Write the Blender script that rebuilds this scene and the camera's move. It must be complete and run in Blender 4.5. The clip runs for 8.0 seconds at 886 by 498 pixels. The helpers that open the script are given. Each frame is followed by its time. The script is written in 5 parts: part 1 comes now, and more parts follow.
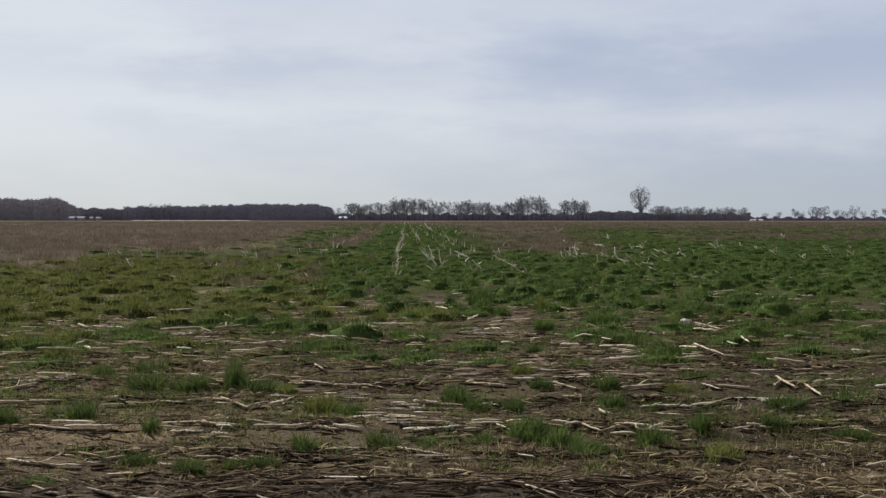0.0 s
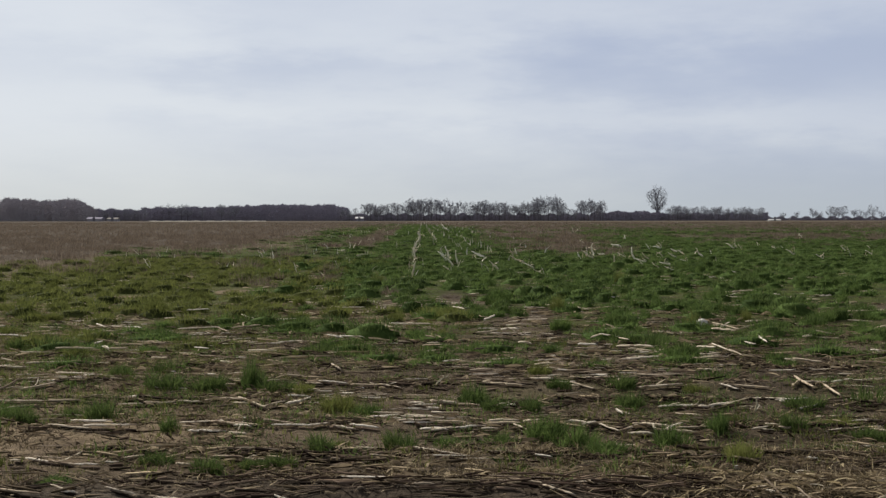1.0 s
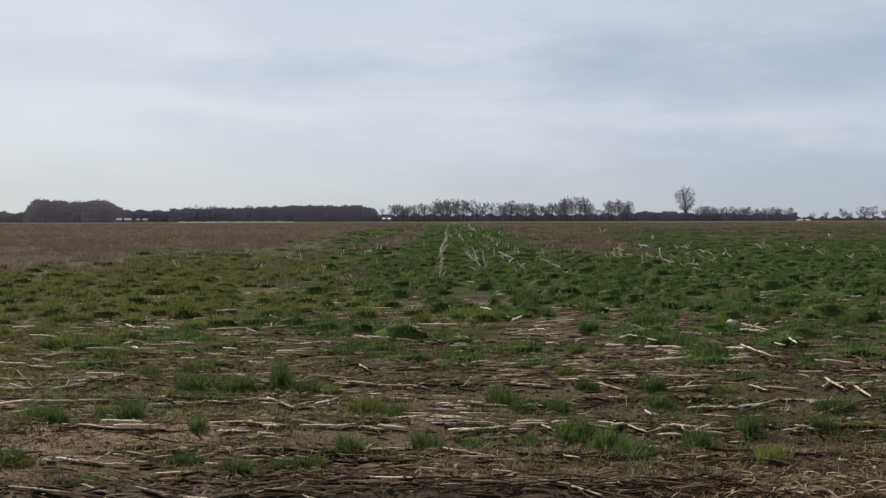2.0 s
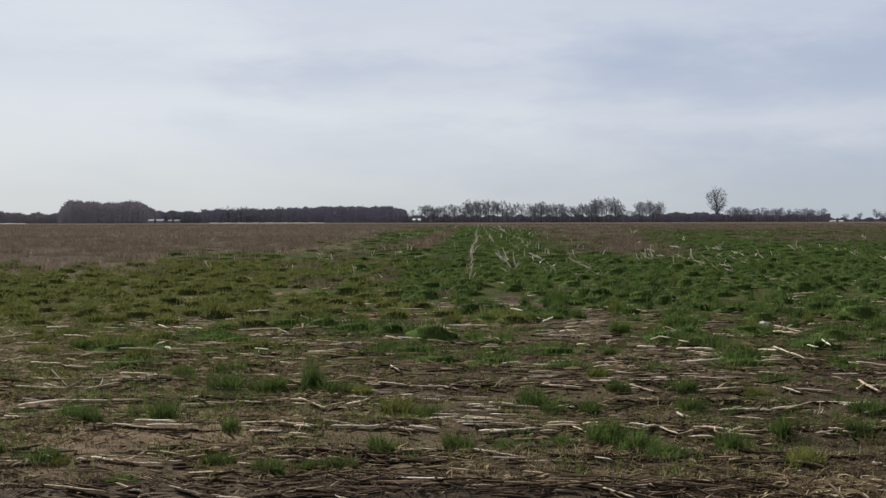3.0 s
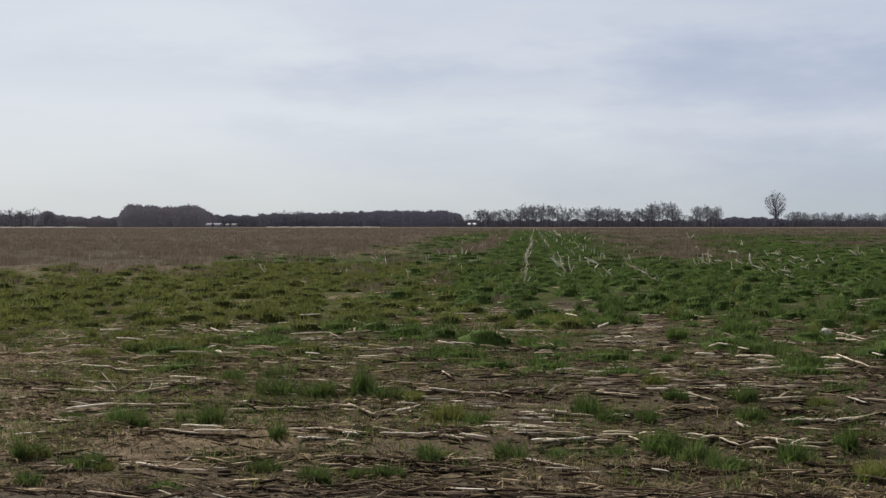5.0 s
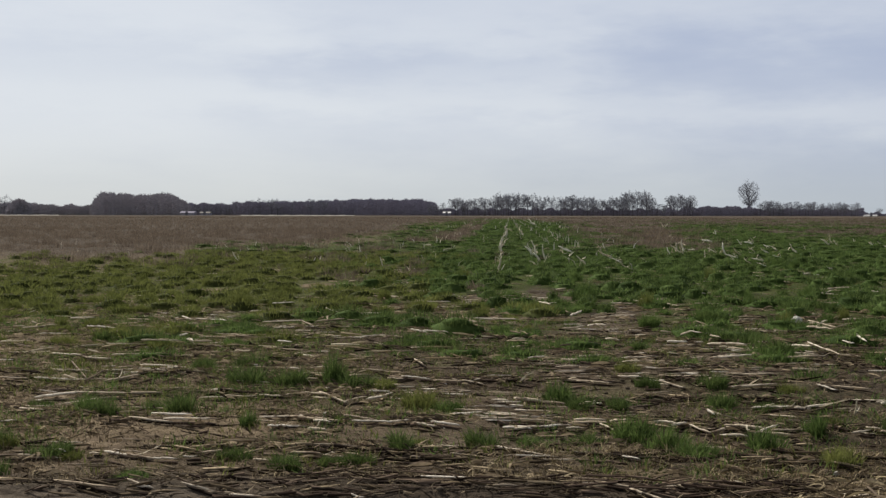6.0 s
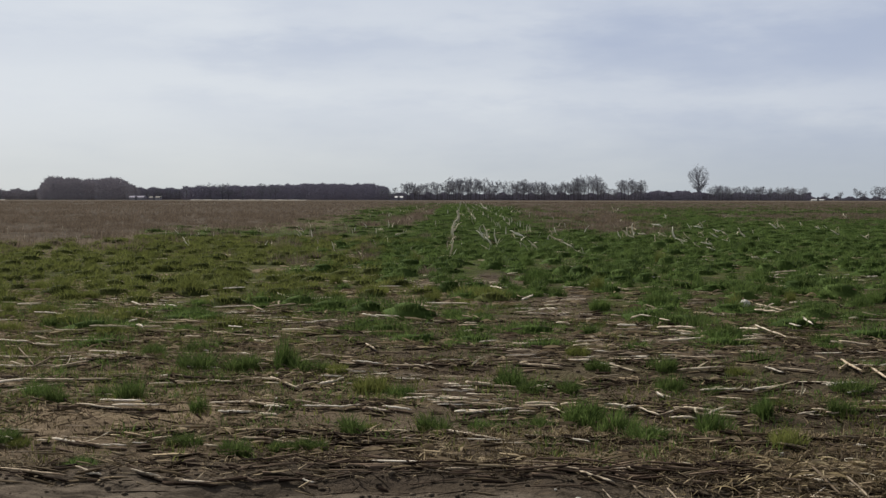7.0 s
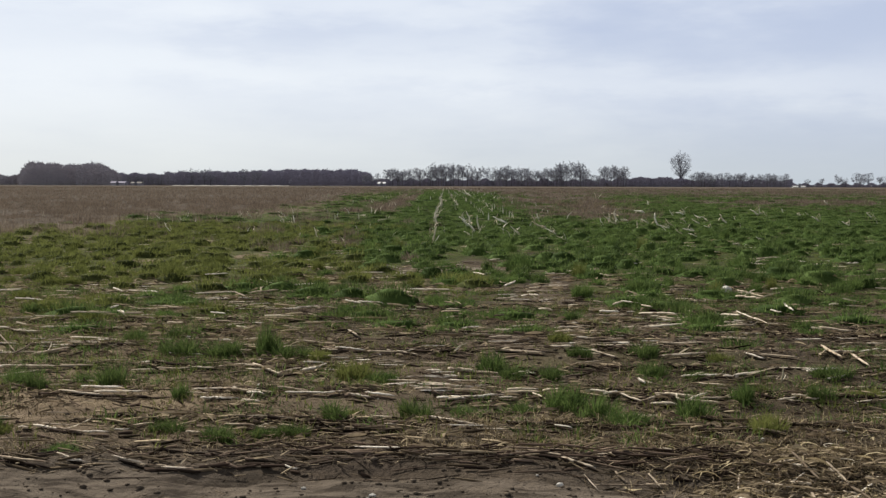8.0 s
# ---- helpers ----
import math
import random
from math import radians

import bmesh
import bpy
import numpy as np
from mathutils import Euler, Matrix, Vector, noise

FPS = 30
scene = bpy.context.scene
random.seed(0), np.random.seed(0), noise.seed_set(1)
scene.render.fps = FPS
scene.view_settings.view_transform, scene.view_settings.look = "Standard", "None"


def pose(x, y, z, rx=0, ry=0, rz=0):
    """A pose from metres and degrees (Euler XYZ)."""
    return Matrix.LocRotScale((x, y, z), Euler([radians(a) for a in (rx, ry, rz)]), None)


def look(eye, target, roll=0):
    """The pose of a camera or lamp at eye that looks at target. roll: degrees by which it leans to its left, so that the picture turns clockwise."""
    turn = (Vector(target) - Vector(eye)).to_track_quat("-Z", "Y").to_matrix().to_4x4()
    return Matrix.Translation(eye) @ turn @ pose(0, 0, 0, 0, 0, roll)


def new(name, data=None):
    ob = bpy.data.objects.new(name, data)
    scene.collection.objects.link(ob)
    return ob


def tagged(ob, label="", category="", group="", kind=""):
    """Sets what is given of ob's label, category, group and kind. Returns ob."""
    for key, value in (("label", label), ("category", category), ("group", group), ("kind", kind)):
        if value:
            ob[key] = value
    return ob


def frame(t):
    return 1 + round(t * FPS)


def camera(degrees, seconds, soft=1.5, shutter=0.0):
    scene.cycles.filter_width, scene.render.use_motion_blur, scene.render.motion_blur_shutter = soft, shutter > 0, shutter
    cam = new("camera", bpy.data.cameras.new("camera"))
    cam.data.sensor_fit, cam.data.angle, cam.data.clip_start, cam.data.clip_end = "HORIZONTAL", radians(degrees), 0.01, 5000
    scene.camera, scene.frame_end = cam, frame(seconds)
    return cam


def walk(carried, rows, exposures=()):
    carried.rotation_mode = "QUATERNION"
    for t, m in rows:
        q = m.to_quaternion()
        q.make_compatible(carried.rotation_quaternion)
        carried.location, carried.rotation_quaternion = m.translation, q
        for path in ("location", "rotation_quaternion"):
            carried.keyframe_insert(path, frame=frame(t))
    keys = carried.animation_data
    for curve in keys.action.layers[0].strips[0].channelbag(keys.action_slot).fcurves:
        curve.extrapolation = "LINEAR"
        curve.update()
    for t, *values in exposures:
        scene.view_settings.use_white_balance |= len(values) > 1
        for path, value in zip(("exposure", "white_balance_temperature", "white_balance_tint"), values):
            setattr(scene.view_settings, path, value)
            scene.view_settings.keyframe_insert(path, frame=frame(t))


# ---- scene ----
# World: x right, y ahead over the field, z up; metres. The eye is a metre above the soil.
cam = camera(40.71, 8.0, soft=1.42)
PATH = [
    (0.0, 0.009, -0.072, 0.996, 0.0, -1.453, 0.027),
    (0.5, 0.009, -0.069, 0.996, 0.328, -1.451, 0.004),
    (1.0, 0.007, -0.07, 0.994, 0.788, -1.438, -0.052),
    (1.5, 0.006, -0.066, 0.992, 1.404, -1.425, -0.116),
    (1.7, 0.005, -0.067, 0.993, 1.67, -1.418, -0.123),
    (2.8, -0.001, -0.076, 0.996, 3.245, -1.367, -0.126),
    (3.0, -0.002, -0.077, 0.996, 3.53, -1.356, -0.119),
    (3.5, -0.004, -0.075, 0.997, 4.23, -1.297, -0.054),
    (4.0, -0.006, -0.026, 0.994, 5.029, -1.186, 0.01),
    (4.5, -0.004, 0.044, 0.993, 5.764, -1.136, -0.004),
    (4.7, -0.001, 0.056, 0.991, 6.005, -1.122, -0.015),
    (5.25, 0.008, 0.07, 0.987, 6.2, -1.22, -0.01),
    (5.8, 0.016, 0.08, 0.984, 5.47, -1.545, 0.07),
    (6.0, 0.018, 0.083, 0.983, 4.973, -1.69, 0.09),
    (6.5, 0.021, 0.084, 0.983, 3.659, -2.055, 0.075),
    (7.0, 0.022, 0.083, 0.983, 2.678, -2.427, 0.079),
    (7.5, 0.023, 0.08, 0.985, 2.068, -2.806, 0.14),
    (8.0, 0.023, 0.081, 0.985, 1.848, -3.096, 0.171),
]


def eye_pose(x, y, z, yaw, pitch, roll):
    return Matrix.Translation((x, y, z)) @ pose(0, 0, 0, 0, 0, yaw) @ pose(0, 0, 0, 90 + pitch) @ pose(0, 0, 0, 0, 0, roll)


walk(cam, [(t, eye_pose(*p)) for t, *p in PATH], [(0.0, 0.0), (6.5, 0.0), (7.0, -0.03), (7.5, 0.08), (8.0, 0.26)])

# ---- sky and sun ----
world = bpy.data.worlds.new("sky")
scene.world = world
world.use_nodes = True


class Nodes:
    """Short-hand for node trees: n(type, inputs..., settings...)."""

    def __init__(self, tree):
        self.tree = tree
        tree.nodes.clear()

    def __call__(self, kind, ins=None):
        nd = self.tree.nodes.new(kind)
        for k, v in (ins or {}).items():
            if isinstance(v, bpy.types.NodeSocket):
                self.tree.links.new(v, nd.inputs[k])
            else:
                nd.inputs[k].default_value = v
        return nd

    def math(self, op, a, b=0.0, clamp=False):
        nd = self("ShaderNodeMath", {0: a, 1: b})
        nd.operation, nd.use_clamp = op, clamp
        return nd.outputs[0]

    def smooth(self, v, lo, hi):
        nd = self("ShaderNodeMapRange", {"Value": v, "From Min": lo, "From Max": hi})
        nd.interpolation_type = "SMOOTHSTEP"
        return nd.outputs[0]

    def mix(self, fac, a, b, blend="MIX"):
        nd = self("ShaderNodeMix")
        nd.data_type, nd.blend_type = "RGBA", blend
        for sock, v in ((nd.inputs[0], fac), (nd.inputs[6], a), (nd.inputs[7], b)):
            if isinstance(v, bpy.types.NodeSocket):
                self.tree.links.new(v, sock)
            else:
                sock.default_value = v if isinstance(v, float) else (*v, 1)
        return nd.outputs[2]

    def noise(self, vec, scale, detail=4.0, rough=0.55):
        return self("ShaderNodeTexNoise", {"Vector": vec, "Scale": scale, "Detail": detail, "Roughness": rough}).outputs[0]


n = Nodes(world.node_tree)
SUN_UP, SUN_TURN = 46.0, -38.0
clear = n("ShaderNodeTexSky")
clear.sky_type, clear.sun_disc = "NISHITA", False
clear.sun_elevation, clear.sun_rotation = radians(SUN_UP), radians(SUN_TURN)
clear_sky = n.mix(1.0, clear.outputs[0], (0.1, 0.1, 0.1), "MULTIPLY")
way = n("ShaderNodeTexCoord").outputs["Generated"]
xyz = n("ShaderNodeSeparateXYZ", {0: way})
# cloud banks by bearing and height (radians), ragged at their edges, with a plain veil overhead
level = n.math("SQRT", n.math("ADD", n.math("MULTIPLY", xyz.outputs[0], xyz.outputs[0]), n.math("MULTIPLY", xyz.outputs[1], xyz.outputs[1])))
bear, rise = n.math("ARCTAN2", xyz.outputs[0], xyz.outputs[1]), n.math("ARCTAN2", xyz.outputs[2], level)
sheet = n("ShaderNodeCombineXYZ", {0: n.math("MULTIPLY", bear, 7.0), 1: n.math("MULTIPLY", rise, 26.0)}).outputs[0]
ragged = n.noise(sheet, 1.0, 5.0, 0.6)
curl = n.noise(n("ShaderNodeMapping", {0: sheet, 1: (5.2, 1.3, 0.0)}).outputs[0], 0.8, 4.0, 0.6)
bear = n.math("ADD", bear, n.math("MULTIPLY", n.math("SUBTRACT", curl, 0.5), 0.5))
rise_r = n.math("ADD", rise, n.math("MULTIPLY", n.math("SUBTRACT", ragged, 0.5), 0.075))
tone = n.math("ADD", n.math("MULTIPLY", n.math("SUBTRACT", ragged, 0.5), 0.42), n.math("SUBTRACT", 0.56, n.math("MULTIPLY", bear, 0.4)))
for at, up, wide, tall, gain in (
    (0.22, 0.122, 0.19, 0.028, -0.38), (-0.15, 0.124, 0.17, 0.016, -0.20), (-0.28, 0.095, 0.20, 0.013, 0.22), (-0.29, 0.165, 0.13, 0.024, 0.25),
    (-0.03, 0.125, 0.07, 0.045, 0.16), (0.08, 0.085, 0.18, 0.012, 0.14), (0.32, 0.078, 0.16, 0.012, 0.10), (0.36, 0.03, 0.25, 0.03, -0.30), (-0.5, 0.05, 0.3, 0.04, 0.15),
):
    du = n.math("DIVIDE", n.math("SUBTRACT", bear, at), wide)
    dv = n.math("DIVIDE", n.math("SUBTRACT", rise_r, up), tall)
    bank_fac = n.math("EXPONENT", n.math("MULTIPLY", n.math("ADD", n.math("MULTIPLY", du, du), n.math("MULTIPLY", dv, dv)), -1.0))
    tone = n.math("ADD", tone, n.math("MULTIPLY", bank_fac, gain))
low_cloud = n.mix(n.smooth(tone, 0.0, 1.0), (0.437, 0.493, 0.638), (0.71, 0.745, 0.80))
veil = n.mix(n.smooth(ragged, 0.35, 0.65), (0.19, 0.191, 0.193), (0.248, 0.247, 0.245))
cloud = n.mix(n.smooth(xyz.outputs[2], 0.2, 0.55), low_cloud, veil)
haze = n.mix(n.smooth(xyz.outputs[2], -0.02, 0.085), n.mix(n.smooth(bear, -0.4, 0.4), (0.60, 0.65, 0.67), (0.44, 0.50, 0.56)), cloud)
overcast = n.mix(0.9, clear_sky, haze)
n("ShaderNodeOutputWorld", {0: n("ShaderNodeBackground", {0: overcast, 1: 1.0}).outputs[0]})

sun = new("sun", bpy.data.lights.new("sun", "SUN"))
sun.data.energy, sun.data.angle, sun.data.color = 5.0, radians(2.0), (1.0, 0.95, 0.86)
sun.matrix_basis = look((0, 0, 0), (-math.sin(radians(SUN_TURN)), -math.cos(radians(SUN_TURN)), -math.tan(radians(SUN_UP))))


# ---- materials ----
def material(name, rough=0.85):
    mat = bpy.data.materials.new(name)
    mat.use_nodes = True
    k = Nodes(mat.node_tree)
    shader = k("ShaderNodeBsdfPrincipled", {"Roughness": rough, "Specular IOR Level": 0.04})
    k("ShaderNodeOutputMaterial", {0: shader.outputs[0]})
    return mat, k, shader


def bump(k, shader, height, strength, distance):
    k.tree.links.new(k("ShaderNodeBump", {"Height": height, "Strength": strength, "Distance": distance}).outputs[0], shader.inputs["Normal"])


def piece_material(name, dark, mid, light, rough=0.85, grain=60.0, stretch=(1, 1, 1), thin=0.0, rot=None):
    """Plant matter: each loose piece has its own tone, with fibres along it and blotches."""
    mat, k, shader = material(name, rough)
    geo = k("ShaderNodeNewGeometry")
    obj = k("ShaderNodeObjectInfo")
    pick = k.math("FRACT", k.math("ADD", geo.outputs["Random Per Island"], k.math("MULTIPLY", obj.outputs["Random"], 7.31)))
    tone = k.mix(k.smooth(pick, 0.45, 1.0), k.mix(k.smooth(pick, 0.0, 0.5), dark, mid), light)
    co = k("ShaderNodeMapping", {0: k("ShaderNodeTexCoord").outputs["Object"], 3: stretch}).outputs[0]
    fibre = k.noise(co, grain, 3.0)
    blotch = k.noise(k("ShaderNodeTexCoord").outputs["Object"], 9.0, 2.0)
    tone = k.mix(k.math("MULTIPLY", k.smooth(blotch, 0.5, 0.75), 0.4), tone, dark)
    tone = k.mix(k.smooth(fibre, 0.3, 0.7), tone, k.mix(0.35, tone, dark))
    if thin > 0.42:  # whole clumps are darker or yellower than their neighbours
        plot = k.noise(k("ShaderNodeNewGeometry").outputs["Position"], 2.6, 3.0, 0.6)
        tone = k.mix(k.math("MULTIPLY", k.smooth(plot, 0.52, 0.36), 0.75), tone, dark)
        tone = k.mix(k.math("MULTIPLY", k.smooth(plot, 0.52, 0.68), 0.6), tone, light)
    if rot:  # mildewed lengths and joints
        patch = k.noise(k("ShaderNodeNewGeometry").outputs["Position"], 13.0, 3.0, 0.65)
        tone = k.mix(k.math("MULTIPLY", k.smooth(patch, 0.53, 0.64), 0.85), tone, rot)
    k.tree.links.new(tone, shader.inputs["Base Color"])
    bump(k, shader, fibre, 0.4, 0.004)
    if thin:  # light comes through thin leaves
        lit = k("ShaderNodeMixShader", {0: thin, 1: shader.outputs[0], 2: k("ShaderNodeBsdfTranslucent", {0: k.mix(0.3, tone, light)}).outputs[0]})
        k("ShaderNodeOutputMaterial", {0: lit.outputs[0]}).is_active_output = True
    return mat


MAT = {
    "grass": piece_material("grass_blades", (0.02, 0.042, 0.011), (0.084, 0.144, 0.035), (0.185, 0.252, 0.078), 0.6, 30, thin=0.43),
    "olive": piece_material("olive_grass_blades", (0.05, 0.064, 0.017), (0.126, 0.15, 0.038), (0.21, 0.222, 0.07), 0.65, 30, thin=0.45),
    "tuft": piece_material("dark_grass_blades", (0.022, 0.04, 0.012), (0.07, 0.112, 0.03), (0.165, 0.218, 0.07), 0.6, 30, thin=0.35),
    # both thatch tones hold the dark of shade inside the grass mounds
    "thatch": piece_material("shaded_green_thatch", (0.03, 0.05, 0.013), (0.055, 0.088, 0.022), (0.075, 0.112, 0.032), 0.9, 60),
    "shaded_dry_thatch": piece_material("shaded_olive_thatch", (0.042, 0.05, 0.016), (0.07, 0.08, 0.026), (0.1, 0.108, 0.038), 0.9, 60),
    "weed": piece_material("dry_weed_stems", (0.052, 0.039, 0.03), (0.122, 0.095, 0.073), (0.27, 0.215, 0.165), 0.9, 30, thin=0.43),
    "litter": piece_material("straw_litter", (0.03, 0.022, 0.014), (0.145, 0.11, 0.071), (0.45, 0.36, 0.24), 0.85, 40),
    "straw": piece_material("dry_grass_blades", (0.09, 0.068, 0.036), (0.25, 0.195, 0.11), (0.52, 0.43, 0.27), 0.85, 40),
    "stalk": piece_material("corn_stalk_rind", (0.45, 0.36, 0.26), (0.68, 0.58, 0.45), (0.9, 0.83, 0.72), 0.7, 90, (0.15, 1, 1), rot=(0.17, 0.12, 0.082)),
    "leaf": piece_material("dry_corn_leaf", (0.20, 0.15, 0.09), (0.52, 0.43, 0.30), (0.78, 0.71, 0.58), 0.8, 60, (0.2, 1, 1), thin=0.4),
    "stubble": piece_material("bleached_stub_rind", (0.42, 0.37, 0.26), (0.7, 0.64, 0.5), (0.9, 0.86, 0.74), 0.75, 60),
    # far trees, brush and huts: distance haze is mixed into these base colours
    "bark": piece_material("haze_tinted_bark", (0.12, 0.12, 0.138), (0.17, 0.168, 0.188), (0.225, 0.22, 0.242), 0.9, 3),
    "twig": piece_material("haze_tinted_twigs", (0.21, 0.214, 0.245), (0.28, 0.285, 0.32), (0.35, 0.354, 0.39), 0.9, 3),
    "brush": piece_material("haze_tinted_brush", (0.24, 0.228, 0.28), (0.285, 0.27, 0.325), (0.33, 0.312, 0.365), 0.9, 3),
    "brown_brush": piece_material("haze_tinted_brown_brush", (0.315, 0.298, 0.325), (0.365, 0.345, 0.372), (0.415, 0.39, 0.415), 0.9, 3),
    "birch": piece_material("pale_bark", (0.2, 0.19, 0.18), (0.36, 0.35, 0.33), (0.5, 0.48, 0.45), 0.8, 4),
    "pale": piece_material("whitewashed_sheet", (0.5, 0.5, 0.5), (0.68, 0.68, 0.68), (0.75, 0.75, 0.75), 0.6, 2),
    "dull": piece_material("dull_stalk_rind", (0.08, 0.06, 0.043), (0.2, 0.155, 0.112), (0.42, 0.345, 0.26), 0.8, 90, (0.15, 1, 1), rot=(0.06, 0.043, 0.03)),
    "old": piece_material("weathered_stalk", (0.018, 0.012, 0.009), (0.075, 0.052, 0.039), (0.23, 0.17, 0.126), 0.85, 90, (0.15, 1, 1)),
    "curl": piece_material("curled_dead_leaf", (0.045, 0.032, 0.022), (0.155, 0.117, 0.076), (0.42, 0.335, 0.222), 0.85, 60, thin=0.25),
    # rotten stems; this dark also paints the shade under bleached stalks
    "rotten": piece_material("rotten_and_shade_stalk", (0.012, 0.008, 0.006), (0.032, 0.022, 0.016), (0.1, 0.072, 0.054), 0.85, 90, (0.15, 1, 1)),
    "stone": piece_material("pale_stone", (0.35, 0.33, 0.29), (0.48, 0.46, 0.42), (0.6, 0.58, 0.53), 0.8, 40),
    "clod": piece_material("soil_clods", (0.06, 0.048, 0.036), (0.095, 0.076, 0.057), (0.14, 0.113, 0.085), 0.95, 50),
}


def attribute(k, name):
    nd = k("ShaderNodeAttribute")
    nd.attribute_name = name
    return nd.outputs["Fac"]


def soil_material():
    mat, k, shader = material("field_soil", 0.95)
    co = k("ShaderNodeTexCoord").outputs["Object"]
    big, mid, small = k.noise(co, 0.35, 4.0), k.noise(co, 3.2, 5.0), k.noise(co, 38.0, 5.0, 0.7)
    soil = k.mix(k.smooth(big, 0.35, 0.65), (0.05, 0.039, 0.028), (0.114, 0.09, 0.065))
    soil = k.mix(k.math("MULTIPLY", k.smooth(mid, 0.42, 0.7), 0.6), soil, (0.155, 0.118, 0.088))
    soil = k.mix(k.math("MULTIPLY", k.smooth(small, 0.48, 0.66), 0.8), soil, (0.013, 0.010, 0.007))
    # chaff trodden into the soil, longer across the field than along it
    chaff = k.noise(k("ShaderNodeMapping", {0: co, 3: (14, 60, 1)}).outputs[0], 1.0, 3.0, 0.6)
    dry = attribute(k, "dry")
    green = attribute(k, "green")
    chaffy = k.math("MULTIPLY", k.smooth(chaff, 0.55, 0.68), k.smooth(big, 0.3, 0.6))
    soil = k.mix(k.math("MULTIPLY", chaffy, 0.6), soil, (0.22, 0.16, 0.10))
    soil = k.mix(k.math("MULTIPLY", attribute(k, "pale"), 0.75), soil, k.mix(k.smooth(mid, 0.35, 0.65), (0.178, 0.133, 0.092), (0.318, 0.243, 0.162)))  # drier soil with crushed straw
    thatch = k.mix(k.smooth(mid, 0.35, 0.65), (0.042, 0.034, 0.026), (0.108, 0.086, 0.066))
    moss = k.mix(k.smooth(k.noise(co, 1.7, 5.0, 0.65), 0.38, 0.62), (0.028, 0.034, 0.011), (0.06, 0.074, 0.02))
    mud_tone = k.noise(k("ShaderNodeMapping", {0: co, 3: (4.5, 17, 1)}).outputs[0], 1.0, 4.0, 0.65)  # mud lighter and darker in blotches, drawn out along the track
    soil = k.mix(k.math("MULTIPLY", attribute(k, "mud"), 0.85), soil, k.mix(k.smooth(mud_tone, 0.36, 0.6), (0.04, 0.032, 0.025), (0.155, 0.127, 0.1)))
    soil = k.mix(k.math("MULTIPLY", attribute(k, "wet"), 0.7), soil, k.mix(k.smooth(mid, 0.3, 0.7), (0.03, 0.024, 0.018), (0.07, 0.055, 0.043)))
    tone = k.mix(dry, soil, thatch)
    tone = k.mix(k.math("MULTIPLY", green, k.smooth(k.math("ADD", mid, k.math("MULTIPLY", green, 0.35)), 0.5, 0.75)), tone, moss)
    k.tree.links.new(tone, shader.inputs["Base Color"])
    bump(k, shader, k.math("ADD", k.math("MULTIPLY", mid, 0.6), k.math("MULTIPLY", small, 0.4)), 1.0, 0.05)
    return mat


MAT["soil"] = soil_material()

# ---- shape of the field ----
RNG = np.random.default_rng(7)
LATTICE = RNG.random((256, 256))


def value_noise(x, y):
    xi, yi = np.floor(x).astype(int), np.floor(y).astype(int)
    u, v = x - xi, y - yi
    u, v = u * u * (3 - 2 * u), v * v * (3 - 2 * v)
    a, b = LATTICE[xi & 255, yi & 255], LATTICE[(xi + 1) & 255, yi & 255]
    c, d = LATTICE[xi & 255, (yi + 1) & 255], LATTICE[(xi + 1) & 255, (yi + 1) & 255]
    return (a * (1 - u) + b * u) * (1 - v) + (c * (1 - u) + d * u) * v


def fbm(x, y, octaves=3):
    total, weight = 0.0, 0.0
    for o in range(octaves):
        total = total + value_noise(x * 2**o + 17.3 * o, y * 2**o + 9.1 * o) * 0.5**o
        weight += 0.5**o
    return total / weight


def step(v, lo, hi):
    s = np.clip((v - lo) / (hi - lo), 0, 1)
    return s * s * (3 - 2 * s)


ROW = 0.73  # spacing of the corn rows
ROW_TURN = 0.0314  # the rows ahead lean this much to the left for each metre


def ground_z(x, y):
    """Height of the soil: clods near by, headland rows across, a wheel track in front, all fading into flat land."""
    x, y = np.asarray(x, float), np.asarray(y, float)
    near = 1 - step(np.hypot(x, y), 14, 40)
    track = (1 - step(y, 3.98 + 0.1 * (value_noise(x * 1.5, y * 0) - 0.5), 4.17)) * step(y, 2.2, 2.7)
    rough = (fbm(x * 1.3, y * 1.8) - 0.5) * 0.024 + (fbm(x * 4 + 40, y * 7) - 0.5) * 0.02 + (fbm(x * 11, y * 15 + 11, 2) - 0.5) * 0.018 + ((fbm(x * 2.5 + 7, y * 8, 2) - 0.5) * 0.07 + (fbm(x * 6, y * 14 + 3, 2) - 0.5) * 0.06) * track
    ridge = 0.012 * np.cos(2 * np.pi * (y - 6.34) / ROW) * (1 - step(y, 11, 14))
    bank = 0.018 * np.exp(-(((y - 4.3) / 0.14) ** 2)) * (0.5 + value_noise(x * 2.2, y * 0 + 5))
    return near * (rough * (1 - 0.25 * track) + ridge * (1 - track) + bank - 0.014 * track)


